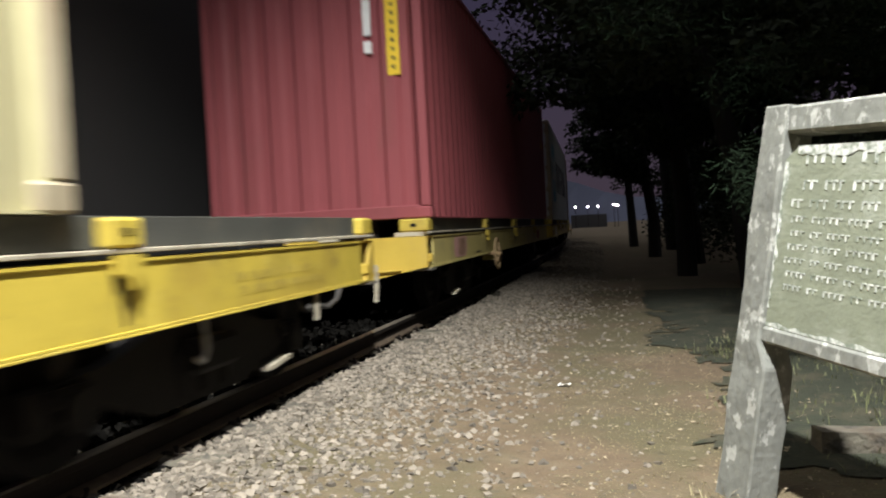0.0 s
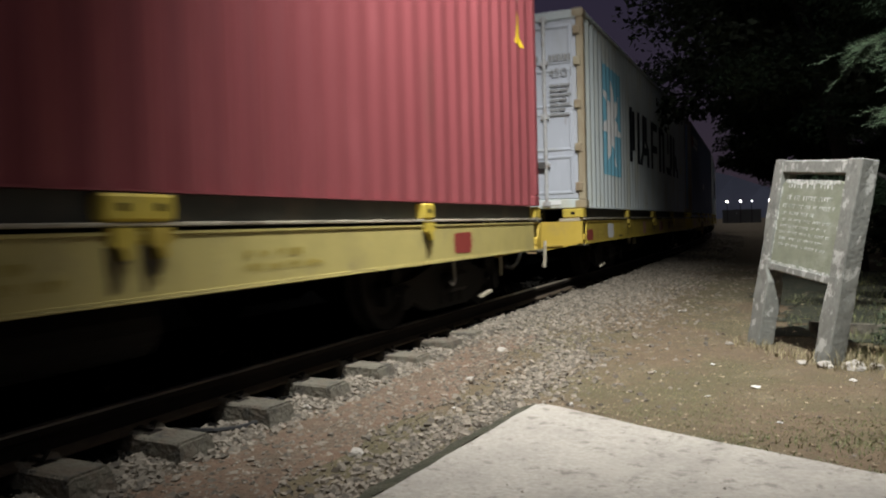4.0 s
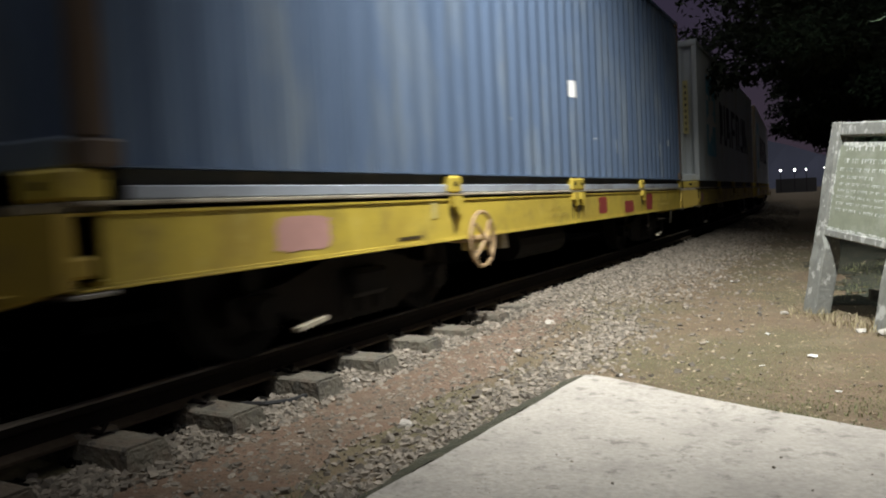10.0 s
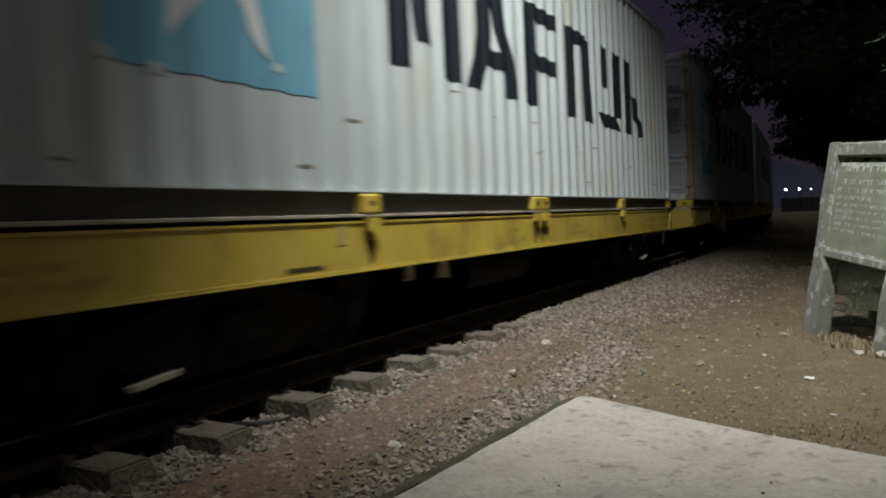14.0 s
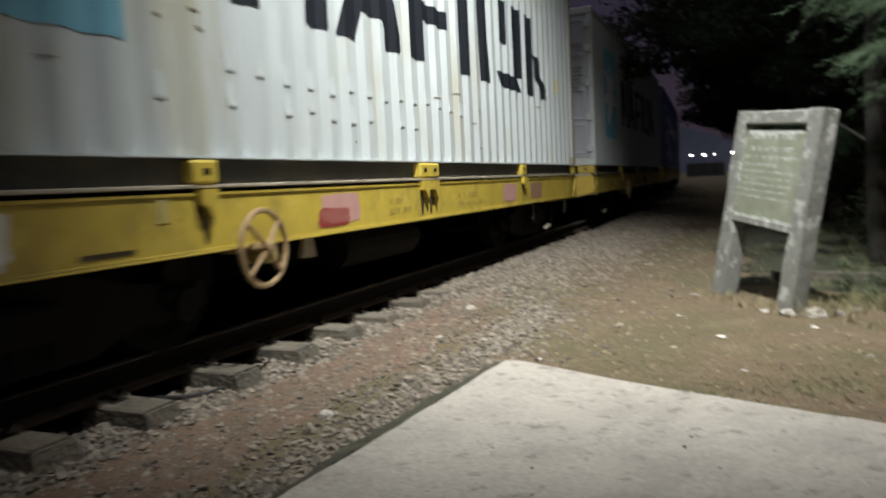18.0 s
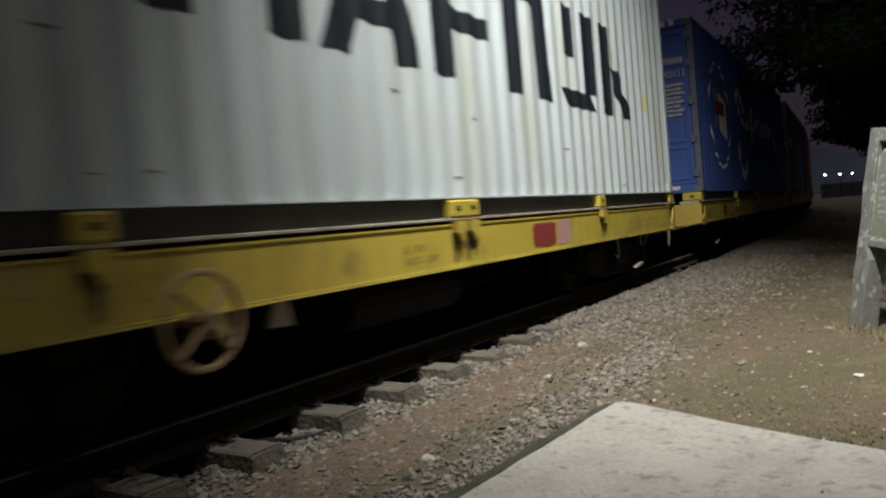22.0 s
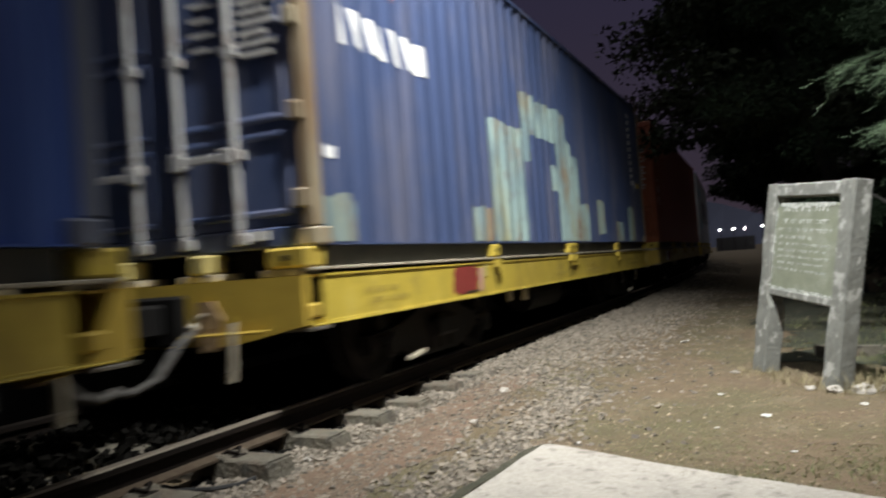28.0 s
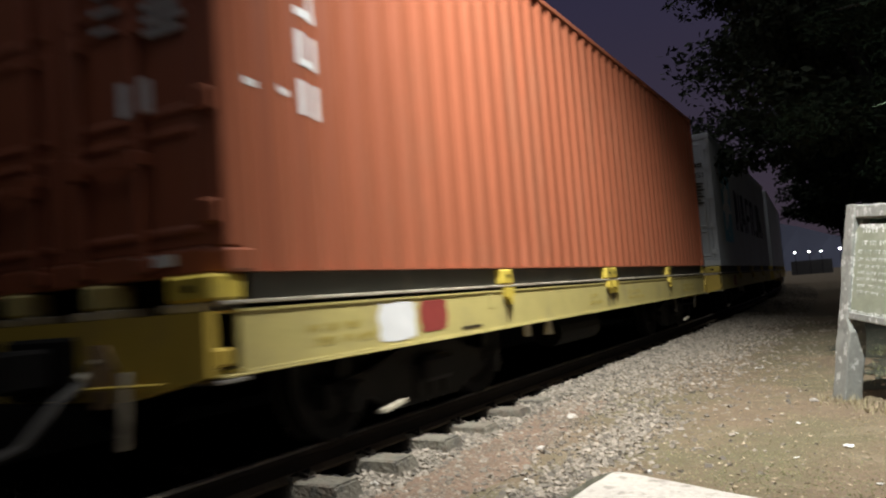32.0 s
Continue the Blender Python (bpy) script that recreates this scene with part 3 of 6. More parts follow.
            t.parent, t.matrix_basis = c, pose(0.72, -HALF_L - 0.012, 2.02 - 0.163, 90, 0, 0)
            continue
        for x0, z0, x1, z1 in rects:
            part(name_d, box(x0, x1, -HALF_L - (0.010 if doors else -0.008), -HALF_L + 0.03, z0 - 0.163, z1 - 0.163), mat_d, c, lab)
    return c


def lock_rod():
    bm = tube([(0, 0, 0.06), (0, 0, BOX_H - 0.07)], 0.027, 8)
    for z in (0.07, 0.62, 1.30, 2.05, BOX_H - 0.12):
        add_box(bm, -0.055, 0.055, -0.02, 0.035, z - 0.035, z + 0.035, 0.006)
    return bm


def roof_sheet(h):
    bm = bmesh.new()
    n = 42
    prof = []
    for i in range(n):
        y0 = -HALF_L + 0.2 + i * (BODY_L - 0.4) / n
        prof += [(y0, h - 0.03), (y0 + 0.08, h - 0.03), (y0 + 0.12, h - 0.008), (y0 + 0.22, h - 0.008)]
    prof = [(-HALF_L + 0.05, h - 0.03)] + prof + [(HALF_L - 0.05, h - 0.03)]
    a = [bm.verts.new((-1.16, y, z)) for y, z in prof]
    b = [bm.verts.new((1.16, y, z)) for y, z in prof]
    for i in range(len(prof) - 1):
        bm.faces.new((a[i], b[i], b[i + 1], a[i + 1]))
    return bm


def under():
    bm = bmesh.new()
    add_box(bm, -1.14, 1.14, -HALF_L + 0.15, HALF_L - 0.15, 0.012, 0.13)
    return bm


def bent_handle():
    bm = add_box(bmesh.new(), 0.0, 0.44, -0.008, 0.008, -0.025, 0.025, 0.004)
    add_box(bm, -0.05, 0.05, -0.02, 0.025, -0.06, 0.06, 0.006)
    add_box(bm, 0.36, 0.46, -0.018, 0.03, -0.05, 0.05, 0.006)
    return bm


# ---- markings, as plain shapes
def star(u, z, r, n=7):
    res = []
    for i in range(n):
        a = math.pi / 2 + 2 * math.pi * i / n
        k = [(u + r * math.cos(a), z + r * math.sin(a)), (u + r * 0.40 * math.cos(a + math.pi / n), z + r * 0.40 * math.sin(a + math.pi / n)), (u, z), (u + r * 0.40 * math.cos(a - math.pi / n), z + r * 0.40 * math.sin(a - math.pi / n))]
        res.append(k)
    return res


def block_mark(u0, u1, z0, z1):
    """Six dark blocks of slanted and upright bars in a row."""
    w, h = (u1 - u0) / 6, z1 - z0
    shapes = (
        [(0.0, 0.27, 0.0, 0.27, 0, 1), (0.73, 1.0, 0.73, 1.0, 0, 1), (0.38, 0.60, 0.25, 0.47, 0.22, 0.95)],
        [(0.0, 0.27, 0.30, 0.57, 0, 1), (0.73, 1.0, 0.43, 0.70, 0, 1), (0.22, 0.78, 0.26, 0.74, 0.22, 0.38)],
        [(0.0, 0.28, 0.0, 0.28, 0, 1), (0.28, 0.92, 0.28, 0.92, 0.84, 1.0), (0.28, 0.84, 0.28, 0.84, 0.36, 0.52)],
        [(0.0, 0.28, 0.0, 0.28, 0, 1), (0.66, 0.95, 0.62, 0.90, 0, 0.94), (0.28, 0.70, 0.28, 0.70, 0.84, 1.0)],
        [(0.10, 0.90, 0.04, 0.84, 0, 0.17), (0.62, 0.94, 0.62, 0.94, 0.17, 1.0), (0.10, 0.36, 0.10, 0.36, 0.50, 1.0)],
        [(0.0, 0.28, 0.0, 0.28, 0, 1), (0.68, 1.0, 0.26, 0.56, 0, 0.54)],
    )
    res = []
    for i, bars in enumerate(shapes):
        a, k = u0 + i * w + 0.05 * w, 0.86 * w
        for b0, b1, t0, t1, f0, f1 in bars:
            res.append([(a + b0 * k, z0 + f0 * h), (a + b1 * k, z0 + f0 * h), (a + t1 * k, z0 + f1 * h), (a + t0 * k, z0 + f1 * h)])
    return res


def arc(u, z, r, a0, a1, n=8, w=0.09):
    return stroke([(u + r * math.cos(radians(a0 + (a1 - a0) * i / n)), z + r * math.sin(radians(a0 + (a1 - a0) * i / n))) for i in range(n + 1)], w)


def column_marks(u, z):
    """Six upright marks of thin white strokes, one below another."""
    res = []
    for i, bars in enumerate((((0, 0, 0.05, 0.2), (0, 0.15, 0.2, 0.2)), ((0, 0, 0.05, 0.2), (0.14, 0, 0.19, 0.2), (0.05, 0.16, 0.14, 0.2)), ((0.07, 0, 0.13, 0.2),),
                              ((0, 0, 0.2, 0.05), (0.13, 0.05, 0.19, 0.2)), ((0, 0, 0.05, 0.2), (0.15, 0, 0.2, 0.2), (0.05, 0, 0.15, 0.04)), ((0, 0, 0.05, 0.2), (0.12, 0, 0.2, 0.2)))):
        for a, b, c, d in bars:
            res.append(quad(u + a, z - 0.285 * i - 0.22 + b, u + c, z - 0.285 * i - 0.22 + d))
    return res


def code_column(u, z0, z1, n, w=0.07):
    """A column of small bars for a serial mark."""
    s = (z1 - z0) / n
    return [quad(u, z0 + i * s, u + w, z0 + i * s + s * 0.62) for i in range(n)]


GREY = paint("pale_grey_container_paint", (0.555, 0.605, 0.60), stain=(0.45, 0.42, 0.27), mix=0.7, edge=(0.50, 0.70))
GREY2 = paint("dull_grey_container_paint", (0.46, 0.49, 0.50), stain=(0.26, 0.22, 0.15), mix=0.6, edge=(0.54, 0.70))
MAROON = paint("maroon_container_paint", (0.265, 0.070, 0.076), stain=(0.17, 0.07, 0.06), mix=0.5)
CREAM = paint("cream_container_paint", (0.46, 0.42, 0.24), stain=(0.30, 0.25, 0.13))
BLUE = paint("grey_blue_container_paint", (0.096, 0.136, 0.205), stain=(0.225, 0.250, 0.245), mix=0.6, edge=(0.50, 0.72))
VIVID = paint("vivid_blue_container_paint", (0.065, 0.120, 0.37), stain=(0.10, 0.13, 0.35), mix=0.6, edge=(0.5, 0.7))
NAVY = paint("faded_navy_container_paint", (0.056, 0.080, 0.165), stain=(0.16, 0.155, 0.19), mix=0.7, edge=(0.46, 0.68))
ORANGE = paint("orange_red_container_paint", (0.320, 0.100, 0.050), stain=(0.25, 0.110, 0.062), mix=0.5, edge=(0.5, 0.7))
RUSTY = paint("rust_streaked_frame_paint", (0.36, 0.31, 0.21), stain=RUST, mix=0.7, edge=(0.45, 0.62))
BROWN = paint("brown_rusted_frame_paint", (0.135, 0.105, 0.080), stain=(0.10, 0.06, 0.03), mix=0.6, edge=(0.45, 0.62))
EMBER = shade("orange_marking_paint", (0.55, 0.17, 0.05), rough=0.5, grain=0.2, scale=8, bump=0)
PALE = shade("pale_yellow_sticker", (0.60, 0.54, 0.24), rough=0.5, grain=0.15, scale=20, bump=0)
LEAF = paint("blue_grey_door_paint", (0.46, 0.485, 0.53), stain=(0.33, 0.32, 0.28), mix=0.5, edge=(0.52, 0.72))
SLATE = paint("slate_grey_frame_paint", (0.13, 0.145, 0.19), stain=(0.10, 0.08, 0.06), mix=0.5, edge=(0.5, 0.68))
SCUFF = shade("chalky_paint_scuff", (0.30, 0.34, 0.36), rough=0.7, grain=0.3, scale=18, bump=0)
RUSTY_DARK = shade("dark_rust_scratch", (0.22, 0.18, 0.12), rough=0.8, grain=0.3, scale=20, bump=0)
SKY = shade("light_blue_marking_paint", (0.19, 0.45, 0.57), rough=0.5, grain=0.15, scale=4, bump=0.03)
INK = shade("black_blue_marking_paint", (0.012, 0.015, 0.020), rough=0.5, grain=0.2, scale=6, bump=0.03)
TURQ = shade("pale_turquoise_repair_primer", (0.29, 0.40, 0.385), rough=0.65, grain=0.25, scale=5, stain=(0.30, 0.285, 0.145), stain_scale=1.6, stain_mix=0.85, stain_edge=(0.46, 0.62), more=[((0.14, 0.205, 0.235), 1.3, 0.75, (0.47, 0.58)), ((0.235, 0.130, 0.048), 2.4, 0.7, (0.51, 0.63)), ((0.12, 0.06, 0.03), 8.0, 0.7, (0.57, 0.66))], bump=0.06, stretch=(1, 1, 0.4))
Z = FLOOR_Z


def rag(u0, z0, u1, z1):
    """A rectangle of brushed-on primer with an uneven edge."""
    rnd = random.Random(int(u0 * 1000 + z1 * 100))
    n = max(4, int((u1 - u0) / 0.07))
    us = [u0 + (u1 - u0) * k / n for k in range(n + 1)]
    low = [z0 + (rnd.uniform(-0.02, 0.02) if z0 > 0.1 else 0) for _ in us]
    top = [z1 + rnd.uniform(-0.035, 0.02) for _ in us]
    top[0] -= 0.03
    top[-1] -= 0.04
    return [[(us[k], low[k]), (us[k + 1], low[k + 1]), (us[k + 1], top[k + 1]), (us[k], top[k])] for k in range(n)]


def star_marks(square_top, sticker=False, seed=1):
    rnd = random.Random(seed)
    rust = []
    for _ in range(16):
        u, z = rnd.uniform(0.6, 11.6), rnd.choice((1.40, 1.46, 1.70, 1.86, 2.0, 2.05)) - Z + rnd.uniform(-0.05, 0.05)
        rust.append(quad(u, z, u + rnd.uniform(0.04, 0.12), z + rnd.uniform(0.008, 0.015)))
    return [("small_sticker", PALE, [quad(11.08, 2.33 - Z, 11.23, 2.53 - Z)], "small yellow sticker")][:int(sticker)] + [
        ("rust_scratch", RUSTY_DARK, rust, "short dark rust scratch"),
        ("square_mark", SKY, [quad(1.24, 1.83 - Z, 2.76, square_top - Z)], "light blue painted square"),
        ("star_mark", M["white"], [[(u, z) for u, z in k] for k in star(1.97, (1.83 + square_top) / 2 - Z, 0.80)], "white seven-pointed star"),
        ("block_mark", INK, block_mark(3.50, 10.70, 2.17 - Z, 3.17 - Z), "dark painted row of bars"),
        ("side_code", M["print_dark"], code_column(11.35, 1.94, 2.49, 7, 0.05), ""),
    ]


HEADER = ("header_stripe", M["white"], [(-0.95 + i * 0.14, 2.84, -0.88 + i * 0.14, 2.92) for i in range(14)], "")


def door_print(m, lines=7):
    r = [(0.72 + i * 0.055, 2.24, 0.76 + i * 0.055, 2.33) for i in range(6)] + [(0.34 + i * 0.06, 2.24, 0.385 + i * 0.06, 2.33) for i in range(4)]
    for i in range(lines):
        w = (0.30, 0.26, 0.31, 0.24, 0.29, 0.22, 0.28, 0.25)[i % 8]
        r.append((0.73, 1.88 - i * 0.068, 0.73 + w * 0.45, 1.915 - i * 0.068))
        r.append((0.745 + w * 0.45, 1.88 - i * 0.068, 0.73 + w, 1.915 - i * 0.068))
        r.append((0.34, 1.80 - i * 0.10, 0.34 + w * 0.6, 1.83 - i * 0.10)) if i < 4 else None
    return [("door_print", m, r, "rows of small printed bars"), ("type_code", m, "45G1", ""), ("door_plate", M["white"], [(0.58, 0.22, 0.86, 0.28)], "small white plate")]


BOXES = []
# the first wagon carries a twenty-foot box, the others forty-foot ones
FULL = (HALF_L, BODY_L, RIB_U)
SIZE_KEY, HALF_L, BODY_L = "short_", 3.029, 6.058
RIB_U = RIB_U[:21 * 4 + 1]
BOXES.append(make_container("shipping_container", CREAM, "cream corrugated steel container with a rusty frame", False, RUSTY))
SIZE_KEY, (HALF_L, BODY_L, RIB_U) = "", FULL
BOXES.append(make_container("shipping_container", MAROON, "maroon corrugated steel container with a yellow sticker on its end", False, None, [
    ("side_code", M["white"], code_column(11.35, 1.54, 2.44, 10, 0.06), ""),
    ("pink_patch", M["pink"], [quad(11.55, 2.19, 11.70, 2.46)], ""),
    ("warning_triangle", M["yellow"], [[(11.5, 1.74), (11.8, 1.74), (11.58, 2.08)]], "yellow warning triangle"),
], [("warning_strip", M["yellow"], [(0.84, 1.62, 0.97, 2.45)], "long yellow sticker"), ("white_sticker", M["white"], [(0.60, 1.86, 0.68, 1.98), (0.60, 2.04, 0.68, 2.40)], "small white stickers"),
    ("strip_print", M["print_dark"], [(0.885, 1.68 + i * 0.09, 0.925, 1.72 + i * 0.09) for i in range(8)], "")]))
BOXES.append(make_container("shipping_container", GREY, "pale grey container with a white star on a light blue square", True, RUSTY, star_marks(3.55, True, 1), door_print(M["print_grey"]), leaf_mat=LEAF))
BOXES.append(make_container("shipping_container", BLUE, "grey-blue faded container with a row of white blocks near its top", False, BROWN, [
    ("red_mark", M["red"], [quad(0.60, 3.35 - Z, 1.00, 3.70 - Z)], ""),
    ("block_mark", M["white"], [quad(1.10 + i * 0.42, 3.36 - Z, 1.40 + i * 0.42, 3.50 - Z) for i in range(5)] + [quad(1.14 + i * 0.42, 3.56 - Z, 1.44 + i * 0.42, 3.72 - Z) for i in range(5)], "row of white painted blocks"),
    ("paint_scuff", SCUFF, [quad(u, z - Z, u + a, z + b - Z) for u, z, a, b in ((6.6, 1.78, 0.10, 0.02), (7.0, 1.75, 0.07, 0.02), (7.9, 1.62, 0.03, 0.16), (8.3, 1.55, 0.05, 0.22), (8.8, 1.70, 0.04, 0.10), (9.4, 2.02, 0.05, 0.02), (9.9, 2.08, 0.03, 0.06), (10.6, 1.66, 0.04, 0.20), (11.2, 1.85, 0.03, 0.10), (4.4, 1.80, 0.09, 0.02), (5.2, 1.58, 0.04, 0.14))], "pale scuff in the paint"),
    ("white_sticker", M["white"], [quad(6.12, 2.17 - Z, 6.31, 2.35 - Z)], "small white sticker"),
]))
BOXES.append(make_container("shipping_container", GREY, "pale grey container with ribbed end and a yellow sticker", False, None, star_marks(3.55, True, 2), [
    ("warning_strip", PALE, [(0.93, 1.10, 1.03, 2.15)], "long pale yellow sticker"), ("strip_print", M["print_dark"], [(0.96, 1.16 + i * 0.12, 1.00, 1.22 + i * 0.12) for i in range(8)], ""),
    ("end_code", M["print_dark"], [(0.70, 1.30 + i * 0.095, 0.745, 1.355 + i * 0.095) for i in range(13)], "")]))
BOXES.append(make_container("shipping_container", GREY, "pale grey container with rusty doors and a white star mark", True, RUSTY, star_marks(3.55, True, 3), door_print(M["print_grey"]), leaf_mat=LEAF))
BOXES.append(make_container("shipping_container", GREY, "pale grey container with grey doors and a white star mark", True, None, star_marks(3.55, True, 4), door_print(M["print_grey"]), leaf_mat=LEAF))
BOXES.append(make_container("shipping_container", VIVID, "vivid blue container with a white ring and flowing white strokes", True, SLATE,
    [("ring_mark", M["white"], arc(2.05, 2.66 - Z, 0.94, 10, 80, 6, 0.06) + arc(2.05, 2.66 - Z, 0.94, 100, 172, 7, 0.06) + arc(2.05, 2.66 - Z, 0.94, 188, 350, 18, 0.055), "broken white painted ring"),
     ("flag_mark", M["white"], [quad(1.58 + i * 0.22, 2.45 - Z - i * 0.05, 1.73 + i * 0.22, 3.15 - Z - i * 0.05) for i in range(5)], "white upright bars"),
     ("cross_mark", M["red"], [quad(1.55, 2.66 - Z, 2.55, 2.90 - Z)], ""),
     ("script_mark", M["white"], arc(4.50, 2.06 - Z, 0.46, 150, 375, 14, 0.19) + stroke([(4.97, 2.1 - Z), (5.0, 2.9 - Z), (4.2, 3.35 - Z), (3.95, 3.2 - Z), (4.5, 2.75 - Z), (5.3, 2.62 - Z), (5.55, 2.95 - Z)], 0.15)
      + stroke([(5.8, 2.0 - Z), (5.95, 2.7 - Z), (6.0, 3.3 - Z)], 0.13) + stroke([(5.6, 2.65 - Z), (6.3, 2.68 - Z), (6.35, 2.95 - Z), (6.6, 2.68 - Z), (6.65, 2.95 - Z), (6.95, 2.66 - Z), (7.0, 2.95 - Z), (7.35, 2.64 - Z), (7.6, 2.9 - Z), (7.7, 2.64 - Z), (8.1, 2.62 - Z), (8.15, 2.9 - Z), (8.45, 2.85 - Z)], 0.12)
      + stroke([(8.7, 2.62 - Z), (8.75, 2.9 - Z)], 0.12) + stroke([(9.0, 2.6 - Z), (9.05, 2.88 - Z), (9.4, 2.82 - Z), (9.45, 2.58 - Z)], 0.12) + stroke([(9.7, 2.85 - Z), (9.72, 2.6 - Z), (10.1, 2.62 - Z), (10.15, 2.4 - Z), (9.75, 2.3 - Z)], 0.12), "flowing white painted strokes"),
     ("small_sticker", PALE, [quad(11.17, 1.78 - Z, 11.35, 1.98 - Z)], "small pale yellow sticker"), ("sticker_print", M["print_dark"], [quad(11.20, (1.81 + 0.06 * i) - Z, 11.32, (1.835 + 0.06 * i) - Z) for i in range(3)], "")], door_print(M["print_pale"], 8) + [HEADER]))
_n = 0.14
BOXES.append(make_container("shipping_container", NAVY, "faded navy container patched with pale turquoise primer", True, RUSTY,
    [("bar_mark", M["white"], [[(u, 2.94 - Z), (u + w, 2.94 - Z), (u + w + 0.06, 2.68 - Z), (u + 0.06, 2.68 - Z)] for u, w in ((0.44, 0.10), (0.62, 0.15), (0.86, 0.09), (1.02, 0.10), (1.20, 0.17), (1.44, 0.08), (1.60, 0.22))], "white painted bars"),
     ("star_mark", EMBER, star(1.25, 3.42 - Z, 0.27, 4), "small orange four-pointed mark"),
     ("primer_patch", TURQ, rag(3.27, 1.31 - Z, 4.46, 2.60 - Z) + rag(4.46, 2.25 - Z, 4.75, 3.02 - Z) + rag(4.40, 2.58 - Z, 6.25, 3.05 - Z) + rag(5.85, 1.31 - Z, 7.0, 2.50 - Z) + rag(5.85, 2.45 - Z, 6.50, 2.70 - Z) + rag(7.0, 1.31 - Z, 7.36, 1.86 - Z) + rag(5.55, 1.95 - Z, 5.86, 2.28 - Z), "pale turquoise primer patch with rust"),
     ("primer_patch", TURQ, rag(0.12, 1.31 - Z, 0.58, 1.62 - Z), ""), ("primer_patch", TURQ, rag(2.70, 1.31 - Z, 3.20, 1.66 - Z), ""),
     ("primer_patch", TURQ, rag(8.0, 1.42 - Z, 8.45, 1.95 - Z), ""), ("primer_patch", TURQ, rag(9.44, 1.31 - Z, 10.06, 1.66 - Z), ""), ("primer_patch", TURQ, rag(10.62, 1.31 - Z, 11.2, 1.96 - Z), ""),
     ("side_code", M["white"], code_column(11.15, 1.11, 2.56, 11, 0.085) + code_column(11.34, 1.62, 2.56, 6, 0.07), ""), ("small_sticker", M["yellow"], [quad(11.60, 2.62 - Z, 11.72, 2.77 - Z)], "small yellow sticker"), ("white_sticker", M["white"], [quad(11.36, 2.36 - Z, 11.5, 2.50 - Z), quad(11.38, 2.28 - Z, 11.48, 2.34 - Z), quad(0.16, 1.86 - Z, 0.34, 1.94 - Z)], ""),
     ("warning_triangle", M["yellow"], [[(11.66, 2.36 - Z), (11.86, 2.36 - Z), (11.69, 2.56 - Z)]], "")], door_print(M["print_pale"], 8)))
BOXES.append(make_container("shipping_container", ORANGE, "orange-red container with a column of white blocks by its door end", True, None,
    [("block_column", M["white"], column_marks(0.64, 3.80 - Z), "column of white painted strokes"),
     ("side_code", M["white"], [quad(0.2 + 0.25 * i, 2.25 - Z, 0.32 + 0.25 * i, 2.29 - Z) for i in range(2)], "")], door_print(M["print_pale"], 8) + [HEADER, ("white_sticker", M["white"], [(0.52, 1.02, 0.74, 1.20)], "white paper sticker")], rod_mat=ORANGE))
BOXES.append(make_container("shipping_container", GREY2, "dull grey container with grey doors", True, None, star_marks(3.55, True, 5), door_print(M["print_dark"])))
BOXES.append(make_container("shipping_container", GREY2, "dull grey ribbed container far along the train", False))
BOXES.append(make_container("shipping_container", BLUE, "grey-blue ribbed container far along the train", False))
BOXES.append(make_container("shipping_container", MAROON, "maroon ribbed container far along the train", False))


# knocked-out dents along the ribs of the older grey boxes
def rib_dents(c, mat, places):
    for i, z in places:
        piece("rib_dent", "dent", lambda: prism([(HALF_W - 0.0125, 0.14), (HALF_W - 0.008, 0.05), (HALF_W - 0.0045, 0.008), (HALF_W - 0.006, -0.002), (HALF_W - 0.0125, -0.012)], "y", -0.036, 0.036), mat, c, at=pose(0, 0.105 + i * PITCH + 0.036 - HALF_L, z - FLOOR_Z))


rd = random.Random(23)
rib_dents(BOXES[5], GREY, [(i, 1.76 + rd.uniform(-0.03, 0.04)) for i in range(9, 26) if rd.random() < 0.85] + [(i, 1.58 + rd.uniform(-0.03, 0.03)) for i in range(10, 22) if rd.random() < 0.6])
rib_dents(BOXES[4], GREY, [(i, 1.90 + rd.uniform(-0.12, 0.06)) for i in (1, 2, 4, 5, 8)])

# ---- flat wagons
WHEEL_R = 0.42
WHEELS = []


def wheel_mesh():
    bm = bmesh.new()
    n = 28
    prof = [(0.0, 0.10), (0.045, 0.10), (0.05, 0.30), (0.02, 0.35), (0.0, WHEEL_R), (0.10, WHEEL_R - 0.006), (0.105, WHEEL_R + 0.028), (0.135, WHEEL_R + 0.028), (0.135, 0.33), (0.10, 0.28), (0.11, 0.10)]
    rings = [[bm.verts.new((-x, r * math.cos(2 * math.pi * j / n), r * math.sin(2 * math.pi * j / n))) for j in range(n)] for x, r in prof]
    for a, b in zip(rings, rings[1:]):
        for j in range(n):
            bm.faces.new((a[j], a[(j + 1) % n], b[(j + 1) % n], b[j]))
    bm.faces.new(rings[0])
    bm.faces.new(rings[-1][::-1])
    bmesh.ops.recalc_face_normals(bm, faces=bm.faces[:])
    return bm


